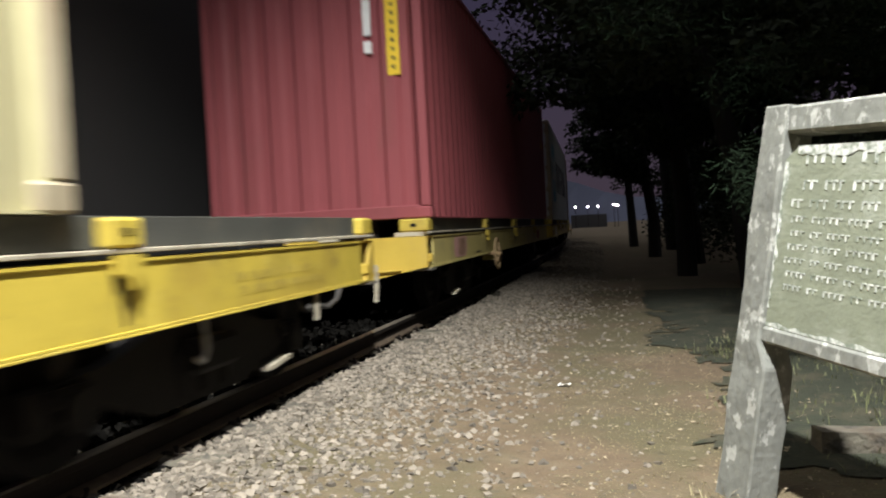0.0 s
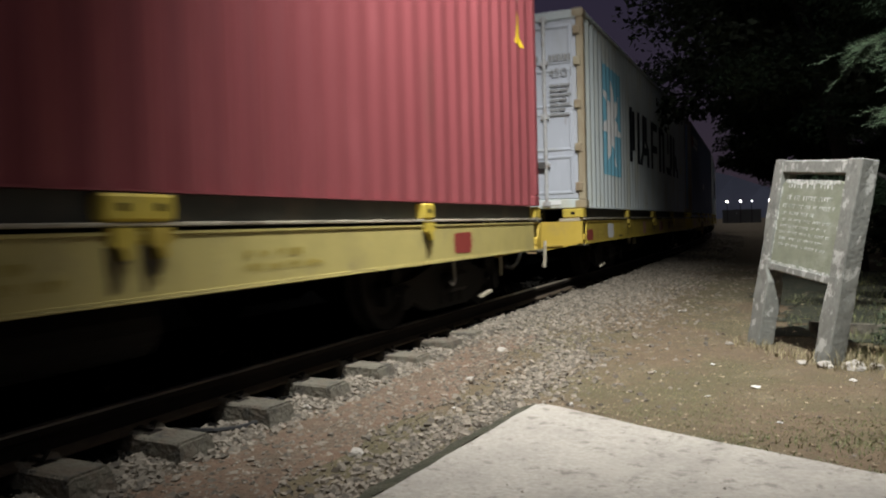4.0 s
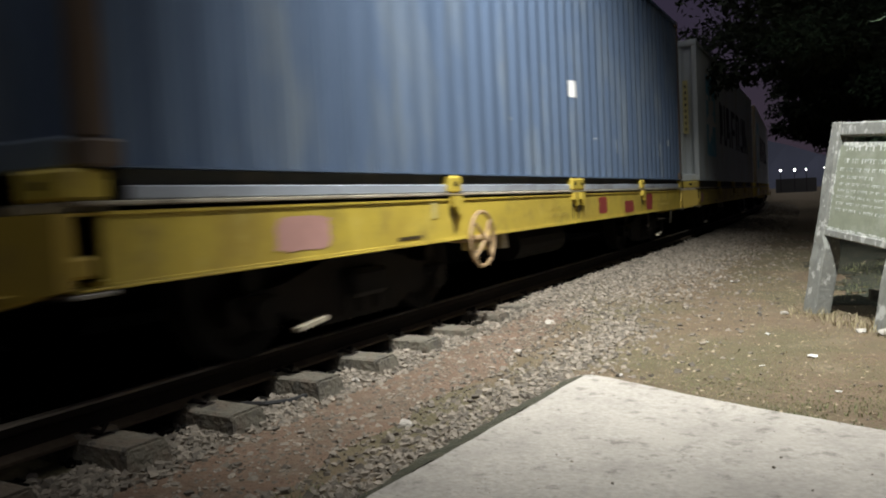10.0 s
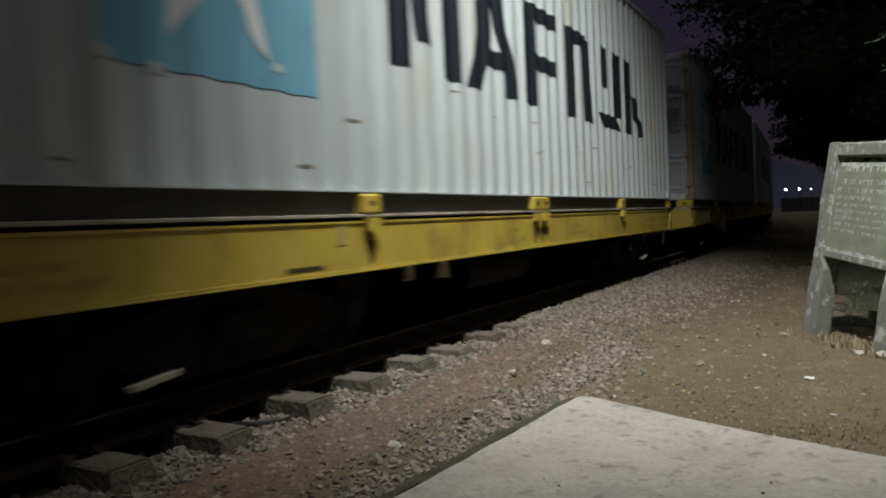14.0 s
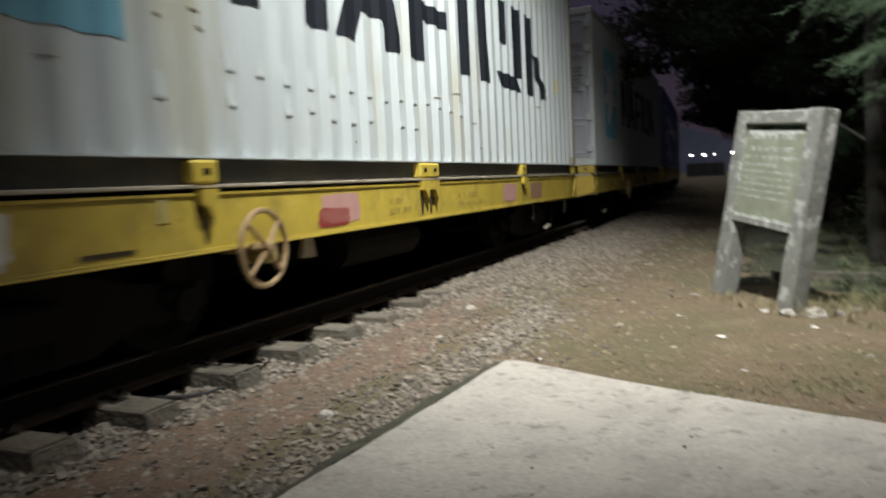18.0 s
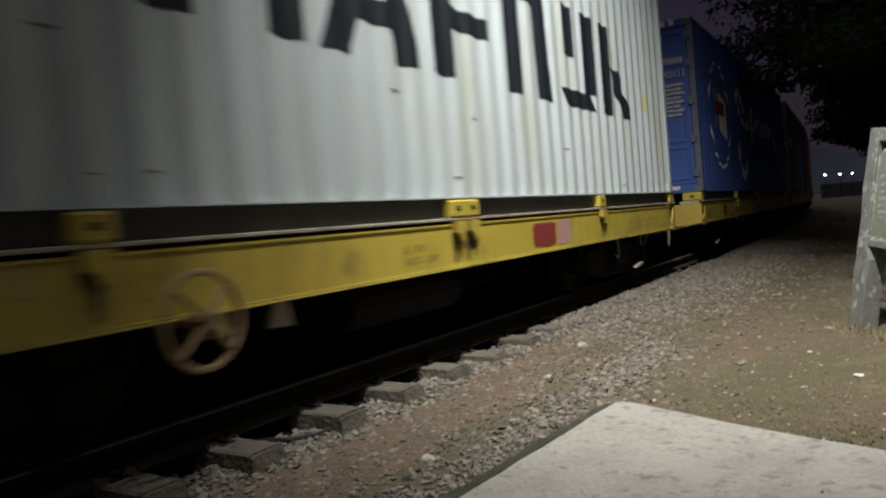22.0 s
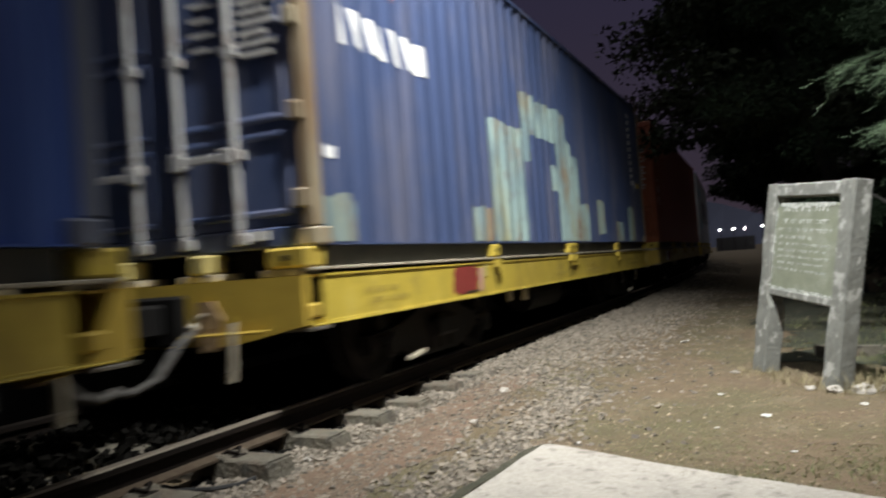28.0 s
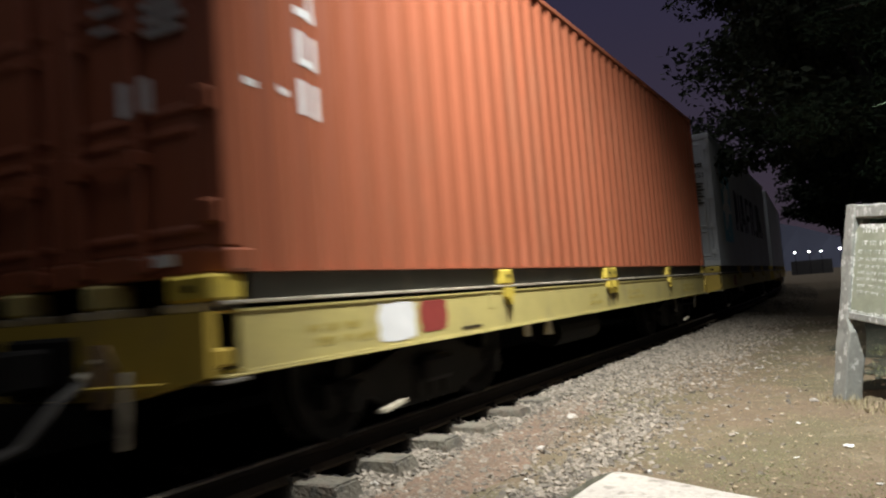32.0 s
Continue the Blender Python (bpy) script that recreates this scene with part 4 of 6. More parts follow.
def bogie_frame(sx):
    """Cast side frame of a three-piece bogie, seen from outside."""
    bm = bmesh.new()
    x0, x1 = sorted((sx * 0.93, sx * 1.02))
    add_prism(bm, [(-1.22, 0.48), (-1.22, 0.62), (-0.75, 0.66), (-0.35, 0.76), (0.35, 0.76), (0.75, 0.66), (1.22, 0.62), (1.22, 0.48), (0.8, 0.50), (0.42, 0.36), (-0.42, 0.36), (-0.8, 0.50)], "x", x0, x1)
    for s in (-1, 1):
        add_box(bm, *sorted((sx * 0.92, sx * 1.06)), s - 0.13, s + 0.13, 0.58 - 0.14 + RAIL_TOP - 0.17, 0.62, 0.02)
    for i in range(3):
        add_tube(bm, [(sx * 0.97, -0.2 + 0.2 * i, 0.40), (sx * 0.97, -0.2 + 0.2 * i, 0.62)], 0.075, 8)
    return bm


def hand_wheel():
    bm = bmesh.new()
    ring = [(0, 0.215 * math.cos(2 * math.pi * i / 24), 0.215 * math.sin(2 * math.pi * i / 24)) for i in range(25)]
    add_tube(bm, ring, 0.017, 6)
    for k in range(4):
        a = math.pi / 4 + k * math.pi / 2
        add_tube(bm, [(0.03, 0, 0), (0.0, 0.21 * math.cos(a), 0.21 * math.sin(a))], 0.014, 6)
    add_tube(bm, [(0.06, 0, 0), (-0.30, 0, 0)], 0.03, 8)
    return bm


def make_wagon(patches, wheel_at=None, worn=False, lined=False):
    """A container flat: origin on the ground under its middle, leading end at -y."""
    w = tagged(empty("flat_wagon"), "yellow flat wagon " + ("with hand wheel " if wheel_at else "") + "carrying one steel container", "railway wagon", "flat wagons of the train")
    body = M["sill_old"] if worn else M["sill"]
    top, low, hl = 1.108, 0.80, 5.90
    for sx in (1, -1):
        sill = piece("side_sill", "wsill%d" % sx, lambda: prism([(sx * x, z) for x, z in ((1.02, top), (1.214, top), (1.214, top - 0.014), (1.205, top - 0.018), (1.205, low + 0.012), (1.210, low + 0.010), (1.210, low), (1.02, low), (1.02, low + 0.016), (1.185, low + 0.02), (1.185, top - 0.02), (1.02, top - 0.016))], "y", -6.04, hl), body, w)
        piece("deck_edge", "dedge%d" % sx, lambda: box(*sorted((sx * 1.02, sx * 1.224)), -6.16, 6.16, 1.130, 1.150, 0.004), M["deck"], w, "worn pale deck edge")
        piece("deck_fascia", "fasc%d" % sx, lambda: box(*sorted((sx * 1.138, sx * 1.160)), -5.9, 5.9, 1.1525, 1.286, 0.003), M["fascia"], w, "dark weathered plate")
        piece("lower_flange", "lfl%d" % sx, lambda: box(*sorted((sx * 1.10, sx * 1.212)), -6.16, 6.16, 0.786, 0.798, 0.003), body, w)
        if lined:
            piece("bolster_strip", "bstrip%d" % sx, lambda: box(*sorted((sx * 1.162, sx * 1.196)), -5.88, 5.88, 1.153, 1.214, 0.006), LINER, w, "pale grey-blue steel strip")
        for sy in (-1, 1):
            y0 = sy * 6.02 if sy > 0 else -6.14
            piece("corner_bracket", "cbr%d%d" % (sx, sy), lambda: box(*sorted((sx * 1.10, sx * 1.215)), y0 - 0.05, y0 + 0.05, 0.84, 0.93, 0.014), M["ochre"], w)
        piece("end_gusset", "gus%d" % sx, lambda: prism([(5.98, 0.80), (6.168, 0.80), (6.168, 1.10), (6.12, 1.10)], "x", *sorted((sx * 1.185, sx * 1.208))), M["ochre"], w)
        piece("stake_slot", "slot%d" % sx, lambda: box(*sorted((sx * 1.204, sx * 1.2085)), 2.36 - HALF_L, 2.68 - HALF_L, 0.835, 0.858), M["grease"], w, "dark slot in the sill")
        piece("label_plate", "lplate%d" % sx, lambda: box(*sorted((sx * 1.204, sx * 1.2095)), 2.84 - HALF_L, 2.92 - HALF_L, 0.965, 1.085, 0.003), M["sill_old"], w, "small weathered plate")
        if sx == 1:
            for u in (3.2, 6.2, 9.2):
                y = u - HALF_L
                wide = 0.21 if 4 < u < 9 else 0.10
                ped = piece("twistlock_pedestal", "ped%g" % wide, lambda: box(1.10, 1.232, -wide, wide, 1.152, 1.278, 0.014), M["sill"], w, at=pose(0, y, 0))
                for s in ((-0.11, 0.11) if wide > 0.2 else (0.0,)):
                    piece("lock_hole", "hole", lambda: box(1.228, 1.236, -0.03, 0.03, 1.20, 1.235, 0.004), M["steel"], ped, at=pose(0, s, 0))
                piece("grease_stain", "stain%g" % wide, lambda: grease_streaks(wide), M["grease"], ped, "dark grease stain")
                for s in ((-0.12, 0.09) if wide > 0.2 else (-0.01,)):
                    piece("lock_claw", "claw", lambda: prism([(-0.07, 1.125), (0.075, 1.125), (0.075, 1.06), (0.045, 1.045), (0.04, 0.99), (0.005, 0.98), (-0.015, 1.03), (-0.065, 1.05)], "x", 1.205, 1.25), M["sill"], ped, at=pose(0, s, 0))
    for name, u0, u1, z0, z1, m in patches:
        part("paint_patch", rough_patch(u0 - HALF_L, u1 - HALF_L, z0, z1), m, w, name)
    for k, (u, n) in enumerate(((0.55, 3), (5.3, 2), (6.9, 4), (10.05, 6))):
        if any(u0 < u + 0.22 * n and u1 > u - 0.05 for _, u0, u1, _, _, _ in patches):
            continue
        tagged(piece("stencil_print", "sten%d" % n, lambda: stencil(n), M["stencil"], w, at=pose(1.2085, u - HALF_L, 0.95)), "faded stencilled marks on the sill", kind="stuff")
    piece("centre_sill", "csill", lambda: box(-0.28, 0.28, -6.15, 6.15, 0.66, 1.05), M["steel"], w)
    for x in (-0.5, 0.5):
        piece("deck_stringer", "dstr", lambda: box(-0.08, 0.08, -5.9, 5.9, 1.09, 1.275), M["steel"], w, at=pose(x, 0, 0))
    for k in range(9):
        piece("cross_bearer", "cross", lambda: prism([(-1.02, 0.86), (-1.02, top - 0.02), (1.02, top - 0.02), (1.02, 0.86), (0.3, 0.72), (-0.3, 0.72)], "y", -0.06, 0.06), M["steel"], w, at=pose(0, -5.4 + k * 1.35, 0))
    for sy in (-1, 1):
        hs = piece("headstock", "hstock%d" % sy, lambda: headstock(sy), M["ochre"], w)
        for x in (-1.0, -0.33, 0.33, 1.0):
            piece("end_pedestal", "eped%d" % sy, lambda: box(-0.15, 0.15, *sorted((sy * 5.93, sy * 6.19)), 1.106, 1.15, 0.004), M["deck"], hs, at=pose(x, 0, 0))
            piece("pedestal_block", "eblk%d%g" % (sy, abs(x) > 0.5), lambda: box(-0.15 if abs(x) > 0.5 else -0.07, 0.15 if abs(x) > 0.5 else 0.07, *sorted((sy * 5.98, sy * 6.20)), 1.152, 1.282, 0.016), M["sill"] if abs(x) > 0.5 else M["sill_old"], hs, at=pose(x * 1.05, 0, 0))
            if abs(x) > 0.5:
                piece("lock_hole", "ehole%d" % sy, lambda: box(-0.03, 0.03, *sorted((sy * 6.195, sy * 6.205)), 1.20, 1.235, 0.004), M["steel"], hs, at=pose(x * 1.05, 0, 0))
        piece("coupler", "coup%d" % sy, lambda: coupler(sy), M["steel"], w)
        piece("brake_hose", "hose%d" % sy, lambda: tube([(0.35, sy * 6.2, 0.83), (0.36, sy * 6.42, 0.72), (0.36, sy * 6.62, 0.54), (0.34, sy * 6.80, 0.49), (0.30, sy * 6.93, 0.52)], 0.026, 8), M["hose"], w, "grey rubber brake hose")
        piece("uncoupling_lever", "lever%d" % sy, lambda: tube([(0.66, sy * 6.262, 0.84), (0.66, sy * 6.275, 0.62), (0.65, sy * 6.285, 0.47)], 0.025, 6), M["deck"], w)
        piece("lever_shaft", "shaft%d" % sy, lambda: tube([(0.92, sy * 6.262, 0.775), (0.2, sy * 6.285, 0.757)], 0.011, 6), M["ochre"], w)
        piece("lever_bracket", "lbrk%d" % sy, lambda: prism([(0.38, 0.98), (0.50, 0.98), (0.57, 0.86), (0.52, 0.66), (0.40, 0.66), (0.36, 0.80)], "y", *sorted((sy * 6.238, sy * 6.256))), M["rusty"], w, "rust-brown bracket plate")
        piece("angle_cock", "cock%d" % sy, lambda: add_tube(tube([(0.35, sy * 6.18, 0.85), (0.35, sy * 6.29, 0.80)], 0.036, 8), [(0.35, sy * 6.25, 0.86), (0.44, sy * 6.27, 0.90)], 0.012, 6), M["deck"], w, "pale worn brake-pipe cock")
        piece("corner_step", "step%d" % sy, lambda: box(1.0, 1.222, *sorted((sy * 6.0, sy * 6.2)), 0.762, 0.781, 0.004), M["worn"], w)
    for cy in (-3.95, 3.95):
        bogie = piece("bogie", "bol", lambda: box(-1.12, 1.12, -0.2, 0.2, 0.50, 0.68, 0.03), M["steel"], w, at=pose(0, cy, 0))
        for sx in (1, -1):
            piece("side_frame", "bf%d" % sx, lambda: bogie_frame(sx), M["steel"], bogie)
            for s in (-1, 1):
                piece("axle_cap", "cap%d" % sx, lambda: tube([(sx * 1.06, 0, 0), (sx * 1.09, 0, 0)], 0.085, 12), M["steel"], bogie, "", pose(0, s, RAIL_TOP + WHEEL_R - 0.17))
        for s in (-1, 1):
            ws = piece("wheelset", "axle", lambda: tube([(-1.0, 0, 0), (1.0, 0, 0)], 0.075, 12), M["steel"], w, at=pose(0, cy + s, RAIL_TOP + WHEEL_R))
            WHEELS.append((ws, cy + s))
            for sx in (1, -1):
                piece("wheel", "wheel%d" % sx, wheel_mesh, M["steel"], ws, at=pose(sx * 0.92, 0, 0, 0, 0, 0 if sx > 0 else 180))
    piece("brake_lever", "tri", lambda: prism([(4.26 - HALF_L, 0.79), (4.34 - HALF_L, 0.79), (4.38 - HALF_L, 0.645), (4.20 - HALF_L, 0.655)], "x", 1.10, 1.14), M["deck"], w, "pale steel brake lever end")
    piece("brake_link", "blink", lambda: box(1.08, 1.13, 3.76 - HALF_L, 3.86 - HALF_L, 0.67, 0.79, 0.012), M["deck"], w, "pale worn brake link")
    for u in (1.52, 10.73):
        piece("brake_plate", "bplate", lambda: prism([(-0.13, 0.385), (0.13, 0.415), (0.13, 0.44), (-0.13, 0.41)], "x", 1.06, 1.12), M["deck"], w, "pale brake-rod plate", pose(0, u - HALF_L, 0))
    piece("release_hook", "hook", lambda: tube([(1.12, 9.9 - HALF_L, 0.80), (1.13, 9.9 - HALF_L, 0.62), (1.13, 9.86 - HALF_L, 0.57), (1.13, 9.80 - HALF_L, 0.60)], 0.014, 6), M["worn"], w)
    piece("air_reservoir", "tank", lambda: tube([(0.75, -0.9, 0.62), (0.75, 0.5, 0.62)], 0.17, 14), M["steel"], w)
    if wheel_at:
        hw = piece("hand_wheel", "handwheel", hand_wheel, M["rusty"], w, "rust-stained buff spoked brake hand wheel", pose(1.30, wheel_at - 0.12 - HALF_L, 0.78))
        piece("wheel_bracket", "wbrk", lambda: box(-0.24, -0.04, 0.10, 0.20, -0.10, 0.02, 0.01), M["sill_old"], hw)
    return w


def grease_streaks(wide):
    """Ragged dark runs below a twistlock, wider at the lock than at the sill's foot."""
    rnd = random.Random(int(wide * 100))
    bm = bmesh.new()
    for s in ((-0.12, 0.09) if wide > 0.2 else (0.0,)):
        for k in range(5):
            y, r = s + rnd.uniform(-0.07, 0.05), rnd.uniform(0.012, 0.035)
            top, low = 1.075 - rnd.uniform(0, 0.05), rnd.choice((0.83, 0.90, 0.96))
            pts = [(y - r, top), (y - r * 0.7, (top + low) / 2), (y - r * 0.3, low), (y + r * 0.4, low + 0.01), (y + r * 0.8, (top + low) / 2 + 0.02), (y + r, top - 0.01)]
            bm.faces.new([bm.verts.new((1.2066 + 0.0003 * k, a, b)) for a, b in pts])
    return bm


def rough_patch(y0, y1, z0, z1, x=1.2075):
    """A brushed patch: a rectangle with torn, uneven edges."""
    rnd = random.Random(int(abs(y0) * 1000 + z0 * 77))
    bm = bmesh.new()
    n, pts = 9, []
    w, h = y1 - y0, z1 - z0
    for side in range(4):
        lean = rnd.uniform(-0.05, 0.05)
        for k in range(n):
            f = k / n
            e = 0.02 + 0.05 * rnd.random() + lean * (f - 0.5) + 0.55 * max(0.0, abs(f - 0.5) - 0.32)
            pts.append(((f, e), (1 - e, f), (1 - f, 1 - e), (e, 1 - f))[side])
    bm.faces.new([bm.verts.new((x, y0 + a * w, z0 + b * h)) for a, b in pts])
    return bm


def stencil(n):
    """Two lines of faded marks in words of uneven length."""
    rnd = random.Random(n)
    bm = bmesh.new()
    for r in range(2):
        y = rnd.uniform(0, 0.1)
        for i in range(n):
            for _ in range(rnd.randint(2, 5)):
                ln, hi = rnd.uniform(0.018, 0.032), rnd.choice((0.030, 0.044, 0.044))
                add_box(bm, 0, 0.001, y, y + ln * 0.45, -r * 0.075, -r * 0.075 + hi)
                add_box(bm, 0, 0.001, y + ln * 0.45, y + ln, -r * 0.075 + rnd.choice((0.0, 0.016, 0.030)), -r * 0.075 + rnd.choice((0.034, 0.044)))
                y += ln + 0.012
            y += rnd.uniform(0.03, 0.08)
    return bm


def headstock(sy):
    bm = bmesh.new()
    y0, y1 = sorted((sy * 6.17, sy * 6.235))
    add_prism(bm, [(-1.19, 0.80), (-1.19, 1.104), (1.19, 1.104), (1.19, 0.80), (0.62, 0.69), (-0.62, 0.69)], "y", y0, y1)
    add_box(bm, -1.19, 1.19, *sorted((sy * 6.0, sy * 6.168)), 1.09, 1.104)
    for x in (-0.7, 0.7):
        add_box(bm, x - 0.012, x + 0.012, *sorted((sy * 5.8, sy * 6.168)), 0.82, 1.088)
    return bm


def coupler(sy):
    bm = bmesh.new()
    add_box(bm, -0.13, 0.13, *sorted((sy * 6.2, sy * 6.72)), 0.77, 0.98, 0.02)
    add_box(bm, -0.27, 0.27, *sorted((sy * 6.2, sy * 6.30)), 0.70, 1.03, 0.02)
    add_prism(bm, [(-0.24, sy * 6.66), (-0.17, sy * 6.60), (0.17, sy * 6.60), (0.24, sy * 6.66), (0.25, sy * 6.86), (0.10, sy * 6.93), (-0.10, sy * 6.93), (-0.25, sy * 6.86)], "z", 0.70, 1.03)
    return bm


RED, PINK, WHITE = M["red"], M["pink"], M["white"]
LINER = shade("pale_bolster_paint", (0.30, 0.33, 0.37), rough=0.6, grain=0.3, scale=5, stain=(0.16, 0.15, 0.14), stain_scale=2.0, stain_mix=0.6, bump=0.1)
BROWNISH = shade("dull_brown_repair_paint", (0.30, 0.17, 0.10), rough=0.7, grain=0.25, scale=9, bump=0.1)
WAGONS = [
    make_wagon([]),
    make_wagon([("faded pink patch", 1.00, 1.80, 0.825, 1.08, PINK), ("dull brown patch", 1.25, 1.72, 0.835, 1.06, BROWNISH), ("red paint patch", 9.72, 10.15, 0.84, 1.04, RED)], 3.62, True),
    make_wagon([("red paint patch", 0.05, 0.46, 0.82, 0.99, RED), ("white paint patch", 1.45, 1.95, 0.82, 1.07, WHITE), ("faded pink patch", 4.80, 5.13, 0.822, 1.085, PINK), ("faded pink patch", 6.95, 7.42, 0.822, 1.07, PINK), ("red paint patch", 7.30, 7.52, 0.86, 1.05, RED), ("dull brown patch", 8.40, 8.84, 0.87, 1.05, BROWNISH)]),
    make_wagon([("faded pink patch", 1.10, 1.62, 0.84, 1.05, PINK), ("red paint patch", 7.00, 7.40, 0.85, 1.07, RED), ("red paint patch", 8.20, 8.74, 0.822, 1.00, RED), ("red paint patch", 9.44, 9.88, 0.825, 1.085, RED)], 3.60, False, True),
    make_wagon([("faded pink patch", 0.12, 0.5, 0.84, 1.05, PINK)]),
    make_wagon([("white paint patch", 1.08, 1.60, 0.83, 1.06, WHITE), ("white paint patch", 1.58, 2.05, 0.83, 1.08, WHITE), ("faded pink patch", 4.34, 4.92, 0.85, 1.07, PINK), ("red paint patch", 4.30, 4.76, 0.83, 0.97, RED), ("faded pink patch", 8.35, 8.92, 0.84, 1.06, PINK), ("dull red patch", 9.50, 10.10, 0.83, 1.06, BROWNISH)], 3.68),
    make_wagon([("dull brown patch", 1.66, 2.00, 0.85, 1.02, BROWNISH), ("red paint patch", 7.36, 7.93, 0.83, 1.06, RED), ("faded pink patch", 7.93, 8.30, 0.823, 1.08, PINK)], 3.75),
    make_wagon([("dull red patch", 0.22, 0.57, 0.84, 1.00, BROWNISH), ("red paint patch", 1.66, 2.06, 0.84, 1.04, RED)]),
    make_wagon([("red paint patch", 2.08, 2.70, 0.822, 1.09, RED), ("faded pink patch", 2.70, 2.82, 0.83, 1.07, PINK)]),
    make_wagon([("white paint patch", 1.23, 1.72, 0.822, 1.085, WHITE), ("red paint patch", 1.74, 2.15, 0.85, 1.085, RED)], None, True),
    make_wagon([("red paint patch", 2.0, 2.4, 0.83, 1.08, RED)], None, True),
    make_wagon([], 3.7), make_wagon([], None, True), make_wagon([]),
]


def motions():
    """The train rolls by along its track at an even pace; the wheels turn with it."""
    times = [i for i in range(33)]
    gain = {28: 0.05, 29: 0.28, 30: 0.38, 31: 0.39, 32: 0.39}   # it picks up a little towards the end
    for k, lead in enumerate(LEAD):
        rows_w, rows_c = [], []
        for t in times:
            x, y, a = on_track(lead + HALF_L - SPEED * t - gain.get(t, 0.0))
            rows_w.append((t, pose(x, y, 0, 0, 0, math.degrees(a))))
            x, y, a = on_track(lead + HALF_L + (-0.2 if k == 0 else 0.0) - SPEED * t - gain.get(t, 0.0))
            rows_c.append((t, pose(x, y, FLOOR_Z, 0, 0, math.degrees(a))))
        walk(WAGONS[k], rows_w)
        walk(BOXES[k], rows_c)
    rate = math.degrees(SPEED / WHEEL_R)
    turns = [i * 0.16 for i in range(201)]
    for ws, s in WHEELS:
        walk(ws, [(t, pose(0, s, RAIL_TOP + WHEEL_R, rate * t % 360, 0, 0)) for t in turns])


# ---------------------------------------------------------------- ground and track
def ground_z(x, y):
    """Height of the ground: flat by the slab, rising to the ballast shoulder, level under the track."""
    cx = x
    if y > BEND_Y:
        r = math.hypot(x - (TRACK_X - BEND_R), y - BEND_Y)
        cx = TRACK_X + (r - BEND_R)
    d = abs(cx - TRACK_X)
    f = min(1, max(0, (y - 4.5) / 3.5))
    bed = -0.005 + 0.08 * f * f * (3 - 2 * f)
    heap = 0.034 * (1 - f) * min(1, max(0, (1.52 - d) / 0.42))
    if d < 1.6:
        z = bed + heap
    elif d < 2.75:
        k = (d - 1.6) / 1.15
        z = bed * (1 - k * k * (3 - 2 * k))
    else:
        z = 0.0
    return z + 0.018 * noise.noise((x * 0.9, y * 0.9, 0.3)) + 0.03 * noise.noise((x * 0.15, y * 0.15, 2.0)) * min(1, abs(x) * 0.1 + max(0, y - 6) * 0.05)


def ground_mesh():
    bm = bmesh.new()
    def axis(lo, hi, centre, step):
        a = [centre]
        s = step
        while a[-1] < hi:
            a.append(a[-1] + s)
            if a[-1] > centre + 6:
                s *= 1.25
        s, b = step, [centre]
        while b[-1] > lo:
            b.append(b[-1] - s)
            if b[-1] < centre - 6:
                s *= 1.25
        return b[:0:-1] + a
    xs, ys = axis(-900, 900, -1.0, 0.12), axis(-600, 1500, 6.0, 0.14)
    grid = [[bm.verts.new((x, y, ground_z(x, y))) for y in ys] for x in xs]
    for i in range(len(xs) - 1):
        for j in range(len(ys) - 1):
            bm.faces.new((grid[i][j], grid[i + 1][j], grid[i + 1][j + 1], grid[i][j + 1]))
    for f in bm.faces:
        f.smooth = True
    return bm


ground = tagged(part("ground", ground_mesh(), M["earth"]), "dry trodden earth with thin grass beside the track", "ground", kind="structure")

# concrete slab beside the track, its corner towards the board
SLAB = [(-1.17, 4.545), (-1.215, 4.50), (-1.30, 3.4), (-1.375, 2.37), (-1.34, 2.31), (-0.3, 2.19), (1.0, 1.75), (6.0, -0.20), (6.0, 1.55), (3.0, 2.75), (0.81, 3.66), (-0.22, 4.08)]
rim = []
for i, (x0, y0) in enumerate(SLAB):
    x1, y1 = SLAB[(i + 1) % len(SLAB)]
    n_cut = 1 if min(x0, x1) > 5.5 else max(1, int(math.hypot(x1 - x0, y1 - y0) / 0.13))
    for k in range(n_cut):
        f = k / n_cut
        w = 0.0 if k == 0 else 0.022 * noise.noise((x0 + (x1 - x0) * f * 4, (y0 + (y1 - y0) * f) * 4, 3.3))
        rim.append((x0 + (x1 - x0) * f + w, y0 + (y1 - y0) * f + w))
SLAB = rim
bm = bmesh.new()
top_v = [bm.verts.new((x, y, 0.045)) for x, y in SLAB]
low_v = [bm.verts.new((x, y, -0.15)) for x, y in SLAB]
bm.faces.new(top_v)
for i in range(len(SLAB)):
    j = (i + 1) % len(SLAB)
    bm.faces.new((top_v[i], low_v[i], low_v[j], top_v[j]))
bmesh.ops.recalc_face_normals(bm, faces=bm.faces[:])
bmesh.ops.bevel(bm, geom=[e for e in bm.edges if all(v.co.z > 0 for v in e.verts)], offset=0.012, segments=2, affect="EDGES")
tagged(part("pavement", bm, M["concrete"]), "worn pale concrete slab beside the railway track", "pavement", kind="structure")


# mossy dirt against the slab's track-side edge, the side's shade painted into its colour
bm = bmesh.new()
rq = random.Random(17)
edge_in, edge_out = [], []
for k in range(21):
    y = 4.56 - k * 0.11
    x = -1.21 - 0.0775 * (4.56 - y) if y > 2.2 else -1.385 - 0.0355 * (2.2 - y)
    w = 0.10 + 0.05 * noise.noise((0, y * 2.5, 0)) + rq.uniform(-0.012, 0.012)
    edge_in.append(bm.verts.new((x - 0.004, y, 0.034 + rq.uniform(-0.008, 0.006))))
    edge_out.append(bm.verts.new((x - w, y, ground_z(x - w, y) + 0.012)))
